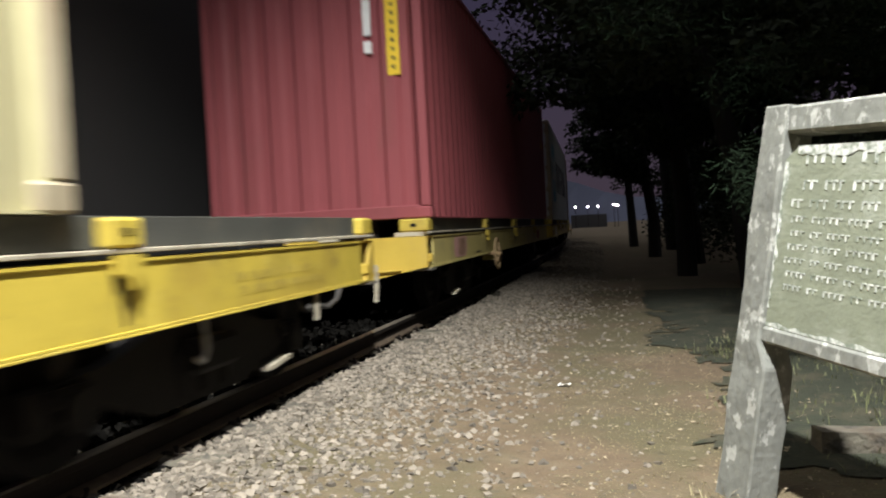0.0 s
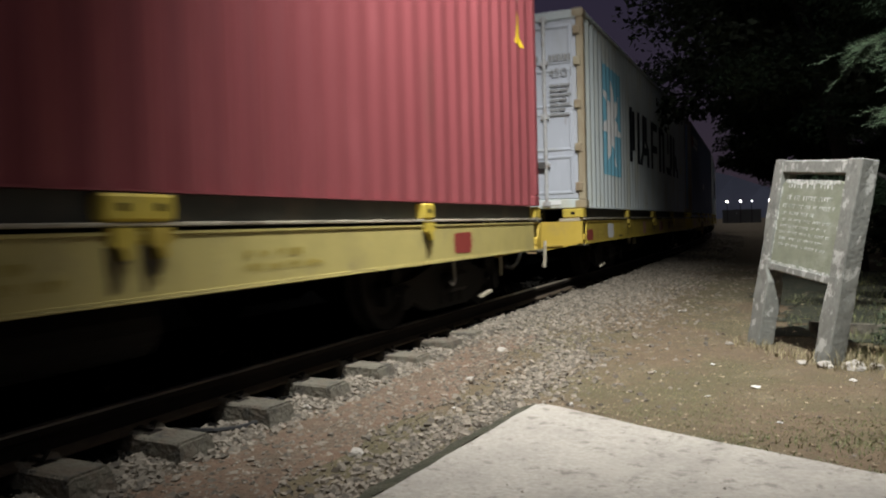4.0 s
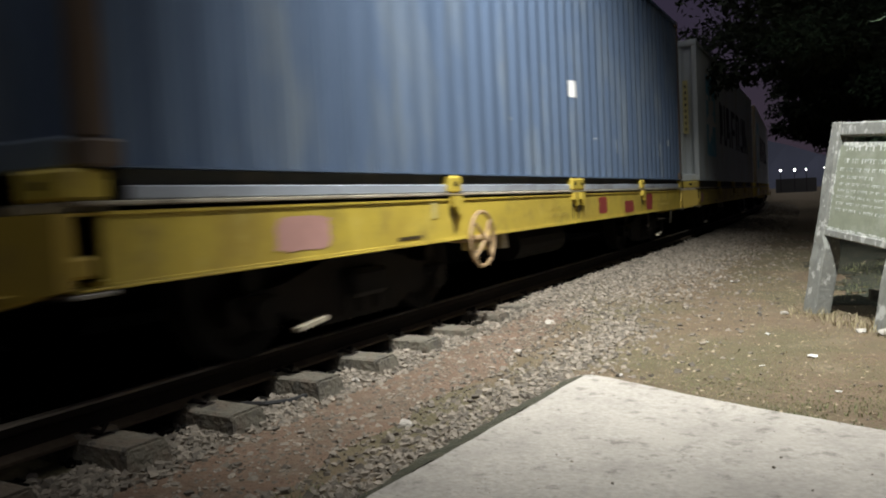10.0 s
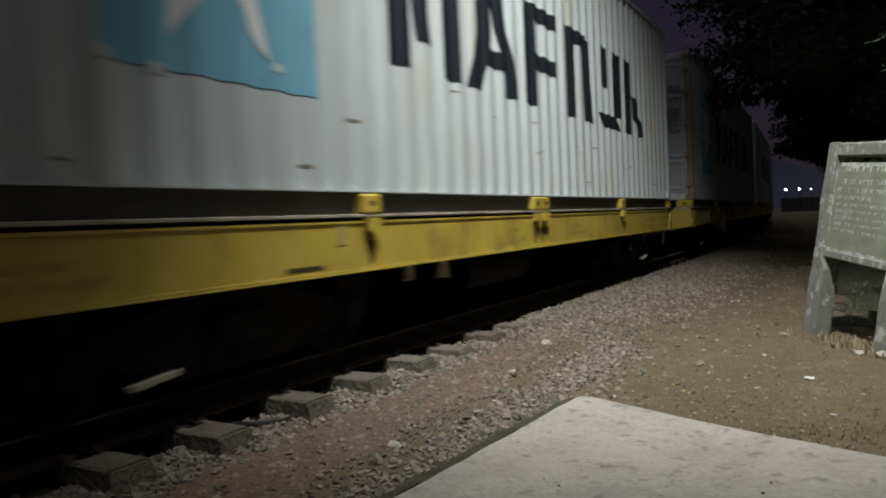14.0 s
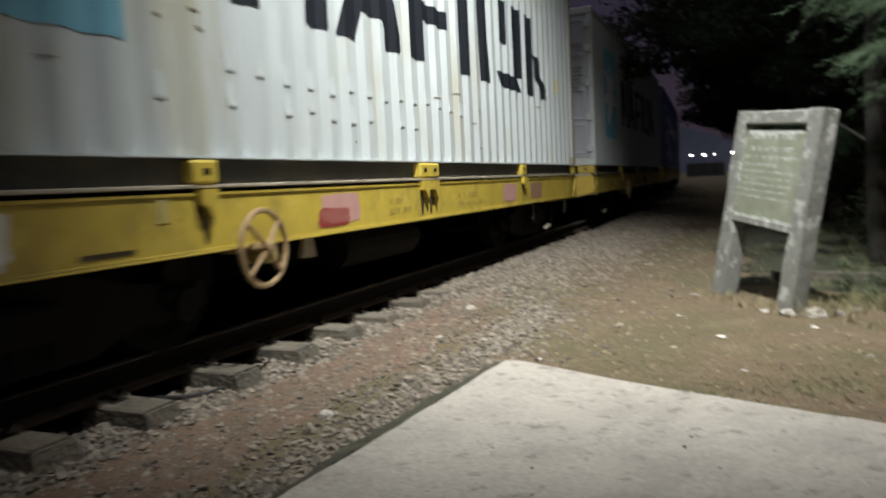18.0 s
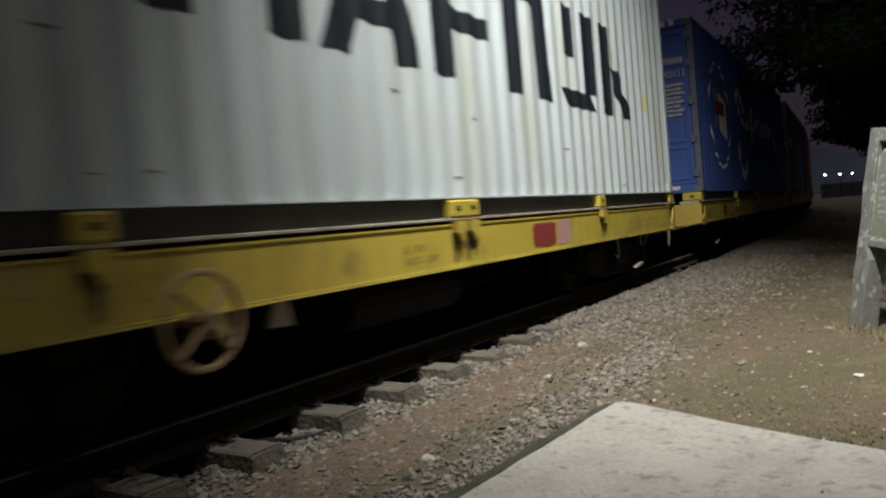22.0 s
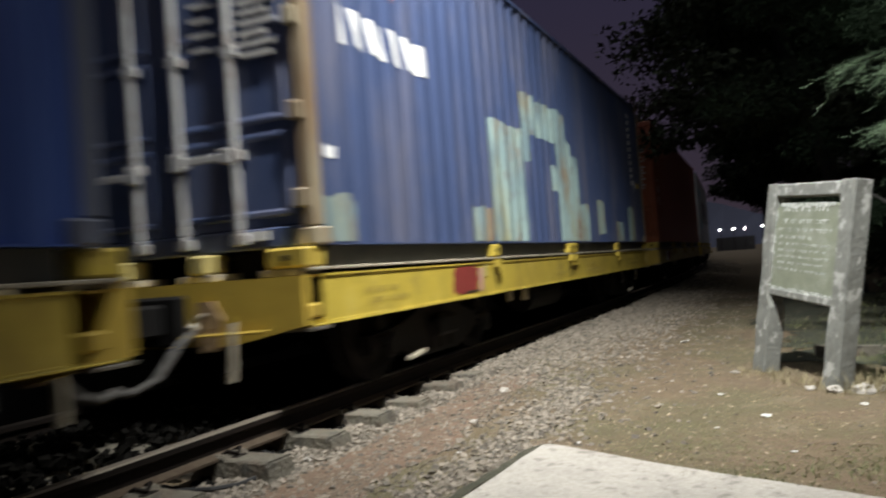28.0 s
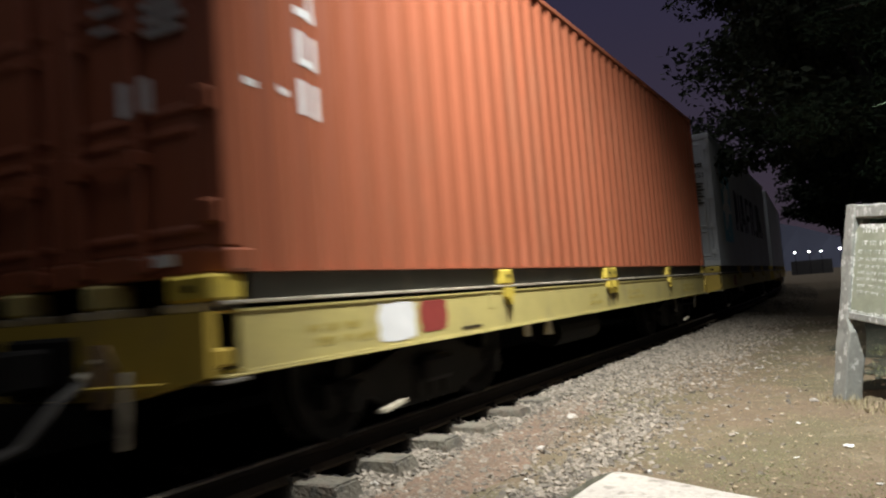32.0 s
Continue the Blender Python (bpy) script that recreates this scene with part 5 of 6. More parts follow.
for k in range(20):
    bm.faces.new((edge_in[k], edge_in[k + 1], edge_out[k + 1], edge_out[k]))
bmesh.ops.recalc_face_normals(bm, faces=bm.faces[:])
tagged(part("trim", bm, M["moss_shade"]), "dark mossy dirt along the slab's edge, side shade in its colour", "dirt", kind="structure")

# reddish dirt between the sleeper ends and the gravel
bm = bmesh.new()
lines = []
for k in range(60):
    y = 0.2 + k * 0.115
    a, b = -2.52 + 0.12 * noise.noise((1, y * 1.7, 0)), -1.78 + 0.22 * noise.noise((5, y * 1.4, 0)) - 0.05 * max(0, y - 4)
    lines.append([bm.verts.new((a + (b - a) * j / 7, y, ground_z(a + (b - a) * j / 7, y) + (0.006 if 0 < j < 7 else -0.004))) for j in range(8)])
for a, b in zip(lines, lines[1:]):
    for j in range(7):
        bm.faces.new((a[j], a[j + 1], b[j + 1], b[j])).smooth = True
tagged(part("dirt_strip", bm, M["redsoil"]), "reddish bare dirt beside the sleeper ends", "dirt", kind="structure")


# rails
def rail_strip(off, prof, s0, s1, step):
    bm = bmesh.new()
    rings, s = [], s0
    while s <= s1 + 1e-6:
        ring = []
        for p, z in prof:
            x, y, _ = on_track(s, off + p)
            ring.append(bm.verts.new((x, y, z)))
        rings.append(ring)
        s += step
    n = len(prof)
    for a, b in zip(rings, rings[1:]):
        for j in range(n):
            bm.faces.new((a[j], a[(j + 1) % n], b[(j + 1) % n], b[j]))
    bm.faces.new(rings[0][::-1])
    bm.faces.new(rings[-1])
    bmesh.ops.recalc_face_normals(bm, faces=bm.faces[:])
    return bm


FOOT = RAIL_TOP - 0.15
BODY_P = [(-0.068, FOOT), (0.068, FOOT), (0.068, FOOT + 0.012), (0.012, FOOT + 0.03), (0.010, RAIL_TOP - 0.048), (0.034, RAIL_TOP - 0.038), (0.034, RAIL_TOP - 0.008), (-0.034, RAIL_TOP - 0.008), (-0.034, RAIL_TOP - 0.038), (-0.010, RAIL_TOP - 0.048), (-0.012, FOOT + 0.03), (-0.068, FOOT + 0.012)]
HEAD_P = [(-0.033, RAIL_TOP - 0.0085), (0.033, RAIL_TOP - 0.0085), (0.026, RAIL_TOP), (-0.026, RAIL_TOP)]
for off in (0.873, -0.873):
    r = tagged(part("rail", rail_strip(off, BODY_P, -130, 150, 2.0), M["rail"]), "rusty shade-dark steel rail with a polished head", "rail", "rails of the track")
    part("rail_foot", rail_strip(off, [(0.014, FOOT + 0.0315), (0.069, FOOT + 0.014), (0.0705, FOOT + 0.002), (0.0715, FOOT + 0.002), (0.0715, FOOT + 0.016), (0.014, FOOT + 0.034)], -20, 150, 2.0), M["railfoot_lit"], r, "paler rusty foot flange, its lit tone put into the colour")
    # The far head takes the dark rail colour in place of shade.
    part("rail_head", rail_strip(off, HEAD_P, -130, 150, 2.0), M["railhead"] if off > 0 else M["rail"], r, "running surface, darkened for shade on the far rail")


# sleepers
def sleeper_mesh():
    bm = bmesh.new()
    prof = [(-0.135, -0.06), (0.135, -0.06), (0.105, 0.145), (0.09, 0.155), (-0.09, 0.155), (-0.105, 0.145)]
    rings = []
    for x, drop in ((-1.285, 0.026), (-0.965, 0.020), (-0.95, 0.0), (0.95, 0.0), (0.965, 0.020), (1.285, 0.026)):
        rings.append([bm.verts.new((x * (0.975 if z > 0.1 and abs(x) > 1.2 else 1.0), y, z - (drop if z > 0.1 else 0))) for y, z in prof])
    for a, b in zip(rings, rings[1:]):
        for k in range(6):
            bm.faces.new((a[k], a[(k + 1) % 6], b[(k + 1) % 6], b[k]))
    bm.faces.new(rings[0][::-1])
    bm.faces.new(rings[-1])
    bmesh.ops.recalc_face_normals(bm, faces=bm.faces[:])
    bmesh.ops.bevel(bm, geom=[e for e in bm.edges if all(v.co.z > 0.08 and abs(v.co.x) > 1.2 for v in e.verts)], offset=0.012, segments=2, affect="EDGES")
    return bm


def clip_mesh():
    bm = add_tube(bmesh.new(), [(0.02, -0.06, 0.17), (0.075, -0.05, 0.20), (0.10, 0.0, 0.175), (0.075, 0.05, 0.20), (0.02, 0.05, 0.175)], 0.011, 6)
    add_box(bm, 0.06, 0.13, -0.05, 0.05, 0.150, 0.168, 0.004)
    return bm


proto = None
for i in range(150):
    s = 3.0 + 0.628 * (i - 22) + 0.10
    x, y, a = on_track(s)
    rr = random.Random(i)
    m = pose(x + rr.uniform(-0.02, 0.02), y + rr.uniform(-0.02, 0.02), rr.uniform(-0.02, 0.0) - (0.002 if y < 5 else 0.024), rr.uniform(-0.6, 0.6), rr.uniform(-0.4, 0.4), math.degrees(a) + rr.uniform(-0.8, 0.8))
    if proto is None:
        proto = tagged(part("railway_sleeper", sleeper_mesh(), M["sleeper"]), "weathered concrete railway sleeper half sunk in ballast", "sleeper", "sleepers of the track")
        for sx in (0.873, -0.873):
            piece("rail_clip", "clip", clip_mesh, M["rail"], proto, at=pose(sx, 0, -0.03))
            piece("rail_clip", "clip", None, M["rail"], proto, at=pose(sx, 0, -0.03, 0, 0, 180))
        proto.matrix_basis = m
    else:
        copy_thing(proto, m)


# a black cable end looping out from under the rail
def ground_cable():
    pts = [(-2.95, 4.10), (-2.80, 4.05), (-2.66, 3.98), (-2.56, 3.84), (-2.52, 3.66), (-2.54, 3.50), (-2.62, 3.40), (-2.78, 3.36), (-2.95, 3.40)]
    return tube([(x, y, ground_z(x, y) + 0.03 + (0.02 if k < 3 else 0.0)) for k, (x, y) in enumerate(pts)], 0.012, 6)


tagged(part("cable", ground_cable(), M["dark"]), "thin black cable looped on the gravel by the sleepers", "cable")


# ballast: angular stones in a few shapes, joined
def stones(name, count, place, size, seed, mat):
    rnd = random.Random(seed)
    base = []
    for k in range(6):
        r2 = random.Random(k + 5)
        base.append([Vector((x * r2.uniform(0.55, 1.15), y * r2.uniform(0.55, 1.15), z * r2.uniform(0.45, 0.95))) for x in (-1, 1) for y in (-1, 1) for z in (-1, 1)])
    faces = ((0, 1, 3, 2), (4, 6, 7, 5), (0, 4, 5, 1), (2, 3, 7, 6), (0, 2, 6, 4), (1, 5, 7, 3))
    vs, fs = [], []
    for _ in range(count):
        x, y, z = place(rnd)
        k = size(rnd)
        rot = Euler((rnd.uniform(0, 6.28), rnd.uniform(0, 6.28), rnd.uniform(0, 6.28))).to_matrix()
        o = len(vs)
        for v in rnd.choice(base):
            w = rot @ v * k
            vs.append((x + w.x, y + w.y, z + w.z * 0.8 + k * 0.25))
        fs += [tuple(o + i for i in f) for f in faces]
    me = bpy.data.meshes.new(name)
    me.from_pydata(vs, [], fs)
    me.materials.append(mat)
    return new(name, me)


def bed_place(rnd):
    s = 0.6 + 19 * rnd.random() ** 1.5
    off = 0.98 + abs(rnd.gauss(0, 0.68))
    if s < 6.5 and 1.38 < off < 2.08 and rnd.random() < 0.90:
        off = rnd.gauss(2.30, 0.14)
    if off > 2.35 and rnd.random() < 0.5:
        off = rnd.uniform(1.2, 2.3)
    if s > 4.7 and rnd.random() < 0.03:
        off = rnd.uniform(2.3, 3.3)
    x, y, _ = on_track(s, off)
    return x, y, ground_z(x, y) - 0.004


def far_place(rnd):
    s = 8 + 50 * rnd.random()
    x, y, _ = on_track(s, rnd.uniform(1.2, 2.6))
    return x, y, ground_z(x, y) - 0.004


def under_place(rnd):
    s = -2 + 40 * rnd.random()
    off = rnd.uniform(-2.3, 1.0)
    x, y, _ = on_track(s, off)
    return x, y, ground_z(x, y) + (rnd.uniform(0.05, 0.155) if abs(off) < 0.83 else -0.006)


tagged(stones("ballast_near", 46000, bed_place, lambda r: 0.005 + 0.017 * r.random() ** 2.4, 3, M["ballast"]), "grey crushed-stone ballast along the sleeper ends", "ballast", kind="stuff")
tagged(stones("ballast_far", 5000, far_place, lambda r: 0.008 + 0.016 * r.random(), 4, M["ballast"]), "grey crushed-stone ballast further along the track", "ballast", kind="stuff")
tagged(stones("ballast_under", 34000, under_place, lambda r: 0.016 + 0.02 * r.random(), 5, M["oily_shade"]), "crushed-stone ballast under the train, darkened in colour for shade", "ballast", kind="stuff")
def rail_side_place(rnd):
    s = -1 + 22 * rnd.random()
    x, y, _ = on_track(s, min(1.34, rnd.gauss(1.15, 0.10)))
    return x, y, ground_z(x, y) + rnd.uniform(-0.006, 0.012)


tagged(stones("ballast_rail_side", 16000, rail_side_place, lambda r: 0.006 + 0.018 * r.random() ** 1.6, 9, M["ballast"]), "loose crushed stone heaped between the sleeper ends", "ballast", kind="stuff")
tagged(stones("dirt_chips", 6000, lambda r: (lambda x, y: (x, y, ground_z(x, y) + 0.003))(r.gauss(-2.08, 0.22), 0.4 + 6.5 * r.random()), lambda r: 0.0025 + 0.008 * r.random() ** 2.5, 7, M["ballast"]), "fine chips of stone on the reddish dirt", "gravel", kind="stuff")
tagged(stones("slab_grit", 90, lambda r: (lambda x, y: (x, y, 0.046))(r.uniform(-1.1, 1.6), 2.5 + 1.5 * r.random()), lambda r: 0.0018 + 0.004 * r.random() ** 3, 8, M["ballast"]), "loose grit on the concrete slab", "grit", kind="stuff")
tagged(stones("path_pebbles", 700, lambda r: (lambda x, y: (x, y, ground_z(x, y)))(r.uniform(-1.3, 2.2), 4.0 + 9 * r.random() ** 1.4), lambda r: 0.002 + 0.009 * r.random() ** 3.5, 6, M["ballast"]), "small pebbles scattered on the trodden earth", "pebbles", kind="stuff")


# ---------------------------------------------------------------- old concrete board
def make_board():
    """Two posts with a framed panel between them; local x runs along the panel, -y is its face. It leans."""
    rx, top = 1.215, 1.60
    c = tagged(empty("notice_board", pose(-0.15, 7.55, 0, 0, 9.0, 0) @ pose(0, 0, 0, 0, 0, -61)), "old leaning concrete board with faded green panel and worn lettering", "notice board")
    def post(x, wid, dep, foot, side, seed):
        """A rough square post, thicker below the panel on its inner side."""
        bm = bmesh.new()
        rnd = random.Random(seed)
        zs = [-0.25, 0.0, 0.2, 0.42, 0.56, 0.655, 0.70, 0.9, 1.1, 1.3, top]
        rings = []
        for z in zs:
            add = foot if z < 0.57 else (foot * 0.1 if z < 0.68 else 0.0)
            x0, x1 = (x, x + wid + add) if side > 0 else (x - wid - add, x)
            j = lambda: rnd.uniform(-0.005, 0.005)
            rings.append([bm.verts.new(p) for p in ((x0 + j(), -dep / 2 + j(), z), (x1 + j(), -dep / 2 + j(), z), (x1 + j(), dep / 2 + j(), z), (x0 + j(), dep / 2 + j(), z))])
        for a, b in zip(rings, rings[1:]):
            for k in range(4):
                bm.faces.new((a[k], a[(k + 1) % 4], b[(k + 1) % 4], b[k]))
        bm.faces.new(rings[0][::-1])
        bm.faces.new(rings[-1])
        bmesh.ops.recalc_face_normals(bm, faces=bm.faces[:])
        bmesh.ops.bevel(bm, geom=bm.edges[:], offset=0.007, segments=1, affect="EDGES")
        return bm
    part("post", post(0.0, 0.140, 0.145, 0.055, 1, 3), M["post"], c)
    part("post", post(rx, 0.165, 0.130, 0.03, -1, 4), M["post"], c)
    l, r = 0.135, rx - 0.160
    part("top_beam", box(l, r, -0.060, 0.060, top - 0.115, top - 0.006, 0.012), M["post"], c)
    part("bottom_beam", box(l, r, -0.058, 0.058, 0.660, 0.725, 0.010), M["post"], c)
    bm = prism([(l - 0.004, 0.72), (r + 0.004, 0.72), (r + 0.004, top - 0.225), (r - 0.07, top - 0.165), (l + 0.07, top - 0.165), (l - 0.004, top - 0.225)], "y", -0.045, 0.02)
    panel = part("panel", bm, M["boardface"], c, "faded green painted panel")
    def ragged(pts_a, pts_b, seed):
        """A flaking strip of whitewash between two lines on the panel."""
        r9 = random.Random(seed)
        b9 = bmesh.new()
        n = 26
        va, vb = [], []
        for k in range(n + 1):
            f = k / n
            pa = Vector(pts_a[0]).lerp(Vector(pts_a[1]), f)
            pb = Vector(pts_b[0]).lerp(Vector(pts_b[1]), f)
            va.append(b9.verts.new((pa.x, -0.0478, pa.y)))
            pb = pa.lerp(pb, r9.uniform(0.35, 1.0))
            vb.append(b9.verts.new((pb.x, -0.0478, pb.y)))
        for k in range(n):
            b9.faces.new((va[k], va[k + 1], vb[k + 1], vb[k]))
        return b9
    tz = top - 0.165
    for k, (a0, a1, b0, b1) in enumerate((((l + 0.07, tz), (r - 0.07, tz), (l + 0.07, tz - 0.05), (r - 0.07, tz - 0.05)), ((r, tz - 0.06), (r, 0.74), (r - 0.05, tz - 0.06), (r - 0.022, 0.74)), ((l, 0.80), (l, tz - 0.06), (l + 0.02, 0.80), (l + 0.05, tz - 0.06)), ((l, 0.728), (r, 0.728), (l, 0.752), (r, 0.745)))):
        part("whitewash_edge", ragged((a0, a1), (b0, b1), 60 + k), M["chalk"], panel, "flaking white paint edge")
    rnd = random.Random(8)
    rows = [(top - 0.215, 0.050, 0.055), (top - 0.315, 0.040, 0.042), (top - 0.385, 0.034, 0.036), (top - 0.445, 0.028, 0.032)] + [(top - 0.50 - i * 0.052, 0.024, 0.030) for i in range(5)]
    for k, (z, hgt, wd) in enumerate(rows):
        bm = bmesh.new()
        x = l + 0.06 + (0.06 if k in (0, 1) else rnd.uniform(0, 0.03))
        end = r - 0.06 - rnd.uniform(0, 0.10) - (0.05 if k == 0 else 0) - (0.2 if k == 3 else 0)
        strip = []
        while x < end:
            for _ in range(rnd.randint(2, 5)):
                w = wd * rnd.uniform(0.55, 0.9)
                if x + w > end:
                    break
                add_box(bm, x, x + w * 0.36, -0.0475, -0.044, z - hgt * rnd.uniform(0.3, 0.5), z + hgt * 0.5)
                add_box(bm, x, x + w, -0.0475, -0.044, z + hgt * 0.28, z + hgt * 0.5)
                x += w + 0.006
            x += wd * 0.8
        tagged(part("text_line", bm, M["chalk"], panel, "row of worn white bars"), kind="stuff")
    return c


make_board()


def put(name, bm, material, label, category, group=""):
    return tagged(part(name, bm, material), label, category, group)


# rubble and a kerb stone at the board's foot
put("kerb_stone", add_prism(bmesh.new(), [(-0.08, -0.05), (0.08, -0.05), (0.075, 0.10), (-0.07, 0.105)], "x", -0.45, 0.75), M["sleeper"], "grey concrete kerb stone lying behind the board", "kerb").matrix_basis = pose(0.75, 8.15, 0, 0, 2, 6)


def rubble(seed, k):
    rnd = random.Random(seed)
    bm = bmesh.new()
    bmesh.ops.create_icosphere(bm, subdivisions=2, radius=k)
    for v in bm.verts:
        v.co *= 0.8 + 0.45 * noise.noise(v.co * (1.3 / k) + Vector((seed, 0, 0)))
        v.co.z *= 0.55
    return bm


for i, (x, y, k) in enumerate(((0.38, 6.42, 0.075), (0.56, 6.38, 0.10), (0.22, 6.52, 0.05), (0.70, 6.46, 0.06), (-0.34, 7.30, 0.04), (0.85, 6.65, 0.045), (-2.05, 6.25, 0.05), (-2.48, 4.06, 0.045), (-1.9, 5.2, 0.035), (-1.75, 3.4, 0.05))):
    put("rubble_stone", rubble(i, k), M["concrete"], "pale lump of broken concrete on the ground", "stone", "rubble by the track").matrix_basis = pose(x, y, ground_z(x, y) + k * 0.2, 0, 0, 40 * i)


# crumpled paper and wrappers
def scrap(seed, k):
    rnd = random.Random(seed)
    bm = bmesh.new()
    bmesh.ops.create_grid(bm, x_segments=4, y_segments=3, size=k)
    for v in bm.verts:
        v.co.y *= 0.6
        v.co.z = rnd.uniform(0.0, k * 0.55)
    bmesh.ops.solidify(bm, geom=bm.faces[:], thickness=0.002)
    return bm


for i, (x, y, k) in enumerate(((-0.055, 5.52, 0.036), (-0.38, 6.25, 0.03), (-1.02, 9.6, 0.055), (-0.32, 5.22, 0.02), (0.52, 5.9, 0.03), (0.75, 5.1, 0.025), (-1.06, 4.75, 0.03), (-0.75, 5.9, 0.02), (1.25, 5.6, 0.03), (0.1, 4.7, 0.02), (-1.7, 4.45, 0.014), (-2.2, 2.6, 0.016), (-2.45, 3.0, 0.014), (1.0, 6.1, 0.03))):
    put("paper_scrap", scrap(i, k * 0.8), M["litter"], "small crumpled white paper scrap on the ground", "litter", "litter on the path").matrix_basis = pose(x, y, ground_z(x, y) + 0.004, 0, 0, 77 * i)


# dead leaves, dry grass and weeds
def blades(name, spots, mat, label, category, seed):
    rnd = random.Random(seed)
    vs, fs = [], []
    for x, y, count, spread, high in spots:
        for _ in range(count):
            px, py = x + rnd.gauss(0, spread), y + rnd.gauss(0, spread)
            pz = ground_z(px, py) - 0.005
            a, hgt, lean = rnd.uniform(0, 6.28), high * rnd.uniform(0.4, 1.2), rnd.uniform(0.1, 0.9)
            w = 0.0022 + 0.002 * rnd.random()
            dx, dy = math.cos(a), math.sin(a)
            o = len(vs)
            for k, ww in ((0, 1), (0.55, 0.8), (1, 0.1)):
                lx, lz = lean * hgt * k * k, hgt * k * (1 - 0.25 * lean * k)
                vs.append((px + dx * lx - dy * w * ww, py + dy * lx + dx * w * ww, pz + lz))
                vs.append((px + dx * lx + dy * w * ww, py + dy * lx - dx * w * ww, pz + lz))
            fs += [(o, o + 1, o + 3, o + 2), (o + 2, o + 3, o + 5, o + 4)]
    me = bpy.data.meshes.new(name)
    me.from_pydata(vs, [], fs)
    me.materials.append(mat)
    return tagged(new(name, me), label, category, kind="stuff")


rg = random.Random(21)
tufts = [(rg.uniform(-1.0, 2.6), 4.2 + 7 * rg.random() ** 1.2, rg.randint(14, 50), 0.10, 0.013) for _ in range(900)]
tufts += [(-0.24 + 0.75 * k / 12 + rg.gauss(0, 0.06), 7.35 - 0.95 * k / 12 + rg.gauss(0, 0.08), 26, 0.08, 0.085) for k in range(13)]
tufts += [(-1.2 + rg.gauss(0, 0.06), 4.4 - 3.0 * rg.random(), 10, 0.05, 0.03) for _ in range(50)]
tufts += [(0.62 + rg.gauss(0, 0.16), 6.45 + rg.gauss(0, 0.14), 16, 0.05, 0.15) for _ in range(16)]
blades("dry_grass", tufts, M["grass"], "sparse dry yellow grass on the trodden ground", "grass", 1)
greens = [(0.45 + rg.gauss(0, 0.25), 4.35 + rg.gauss(0, 0.10), 24, 0.06, 0.03) for _ in range(22)]
greens += [(-0.7 + rg.gauss(0, 0.4), 5.2 + rg.gauss(0, 0.45), 45, 0.12, 0.010) for _ in range(150)]
greens += [(rg.gauss(0.2, 0.9), 4.3 + 3.5 * rg.random(), 40, 0.14, 0.010) for _ in range(170)]
greens += [(1.45 + rg.gauss(0, 0.45), 7.3 + rg.gauss(0, 0.45), 30, 0.10, 0.09) for _ in range(80)]
greens += [(rg.uniform(0.9, 5), rg.uniform(8, 16), 24, 0.15, 0.14) for _ in range(160)]
greens += [(rg.uniform(0.1, 2.6), rg.uniform(8.1, 12), 18, 0.16, 0.07) for _ in range(110)]
for k in range(260):
    f = rg.random()
    greens.append((-1.235 - 0.15 * f + rg.gauss(0, 0.018), 4.5 - 2.7 * f, 14, 0.025, 0.018))
for k in range(150):
    f = rg.random()
    greens.append((-0.22 + 3.2 * f + rg.gauss(0, 0.02), 4.12 - 1.33 * f + abs(rg.gauss(0, 0.05)), 24, 0.045, 0.022))
greens += [(-1.55 + rg.gauss(0, 0.08), 1.2 + 1.4 * rg.random(), 22, 0.06, 0.03) for _ in range(40)]
for k in range(170):
    f = rg.random()
    greens.append((-1.45 + 2.6 * f, 2.32 - 0.17 * (2.6 * f) - abs(rg.gauss(0, 0.14)), 46, 0.05, 0.035))
greens += [(rg.gauss(0.55, 0.55), 4.35 + abs(rg.gauss(0, 0.40)), 60, 0.09, 0.013) for _ in range(130)]
blades("green_weeds", greens, M["weed"], "green weeds and low grass under the trees", "weeds", 2)


def undergrowth():
    """Dark leaf litter under the trees, shade put into its colour, with a ragged edge towards the trodden path."""
    bm = bmesh.new()
    step, verts = 0.08, {}

    def corner(i, j):
        if (i, j) not in verts:
            x, y = -0.4 + i * step, 7.4 + j * step
            verts[i, j] = bm.verts.new((x + 0.09 * noise.noise((x * 6, y * 6, 1)), y + 0.09 * noise.noise((x * 6, y * 6, 5)), ground_z(x, y) + 0.010))
        return verts[i, j]

    for i in range(98):
        for j in range(120):
            x, y = -0.4 + i * step, 7.4 + j * step
            edge = 0.45 * noise.noise((x * 0.9, y * 0.9, 7.7)) + 0.30 * noise.noise((x * 2.6, y * 2.6, 2.2)) + 0.22 * noise.noise((x * 7.0, y * 7.0, 4.1))
            if x > 0.05 - 0.09 * (y - 8) + edge and y > 7.85 - 0.12 * x + 0.6 * edge:
                bm.faces.new((corner(i, j), corner(i + 1, j), corner(i + 1, j + 1), corner(i, j + 1))).smooth = True
    return tagged(part("leaf_litter", bm, M["litter_shade"]), "dark leaf litter under the trees, tree shade in its colour", "leaf litter", kind="structure")


undergrowth()


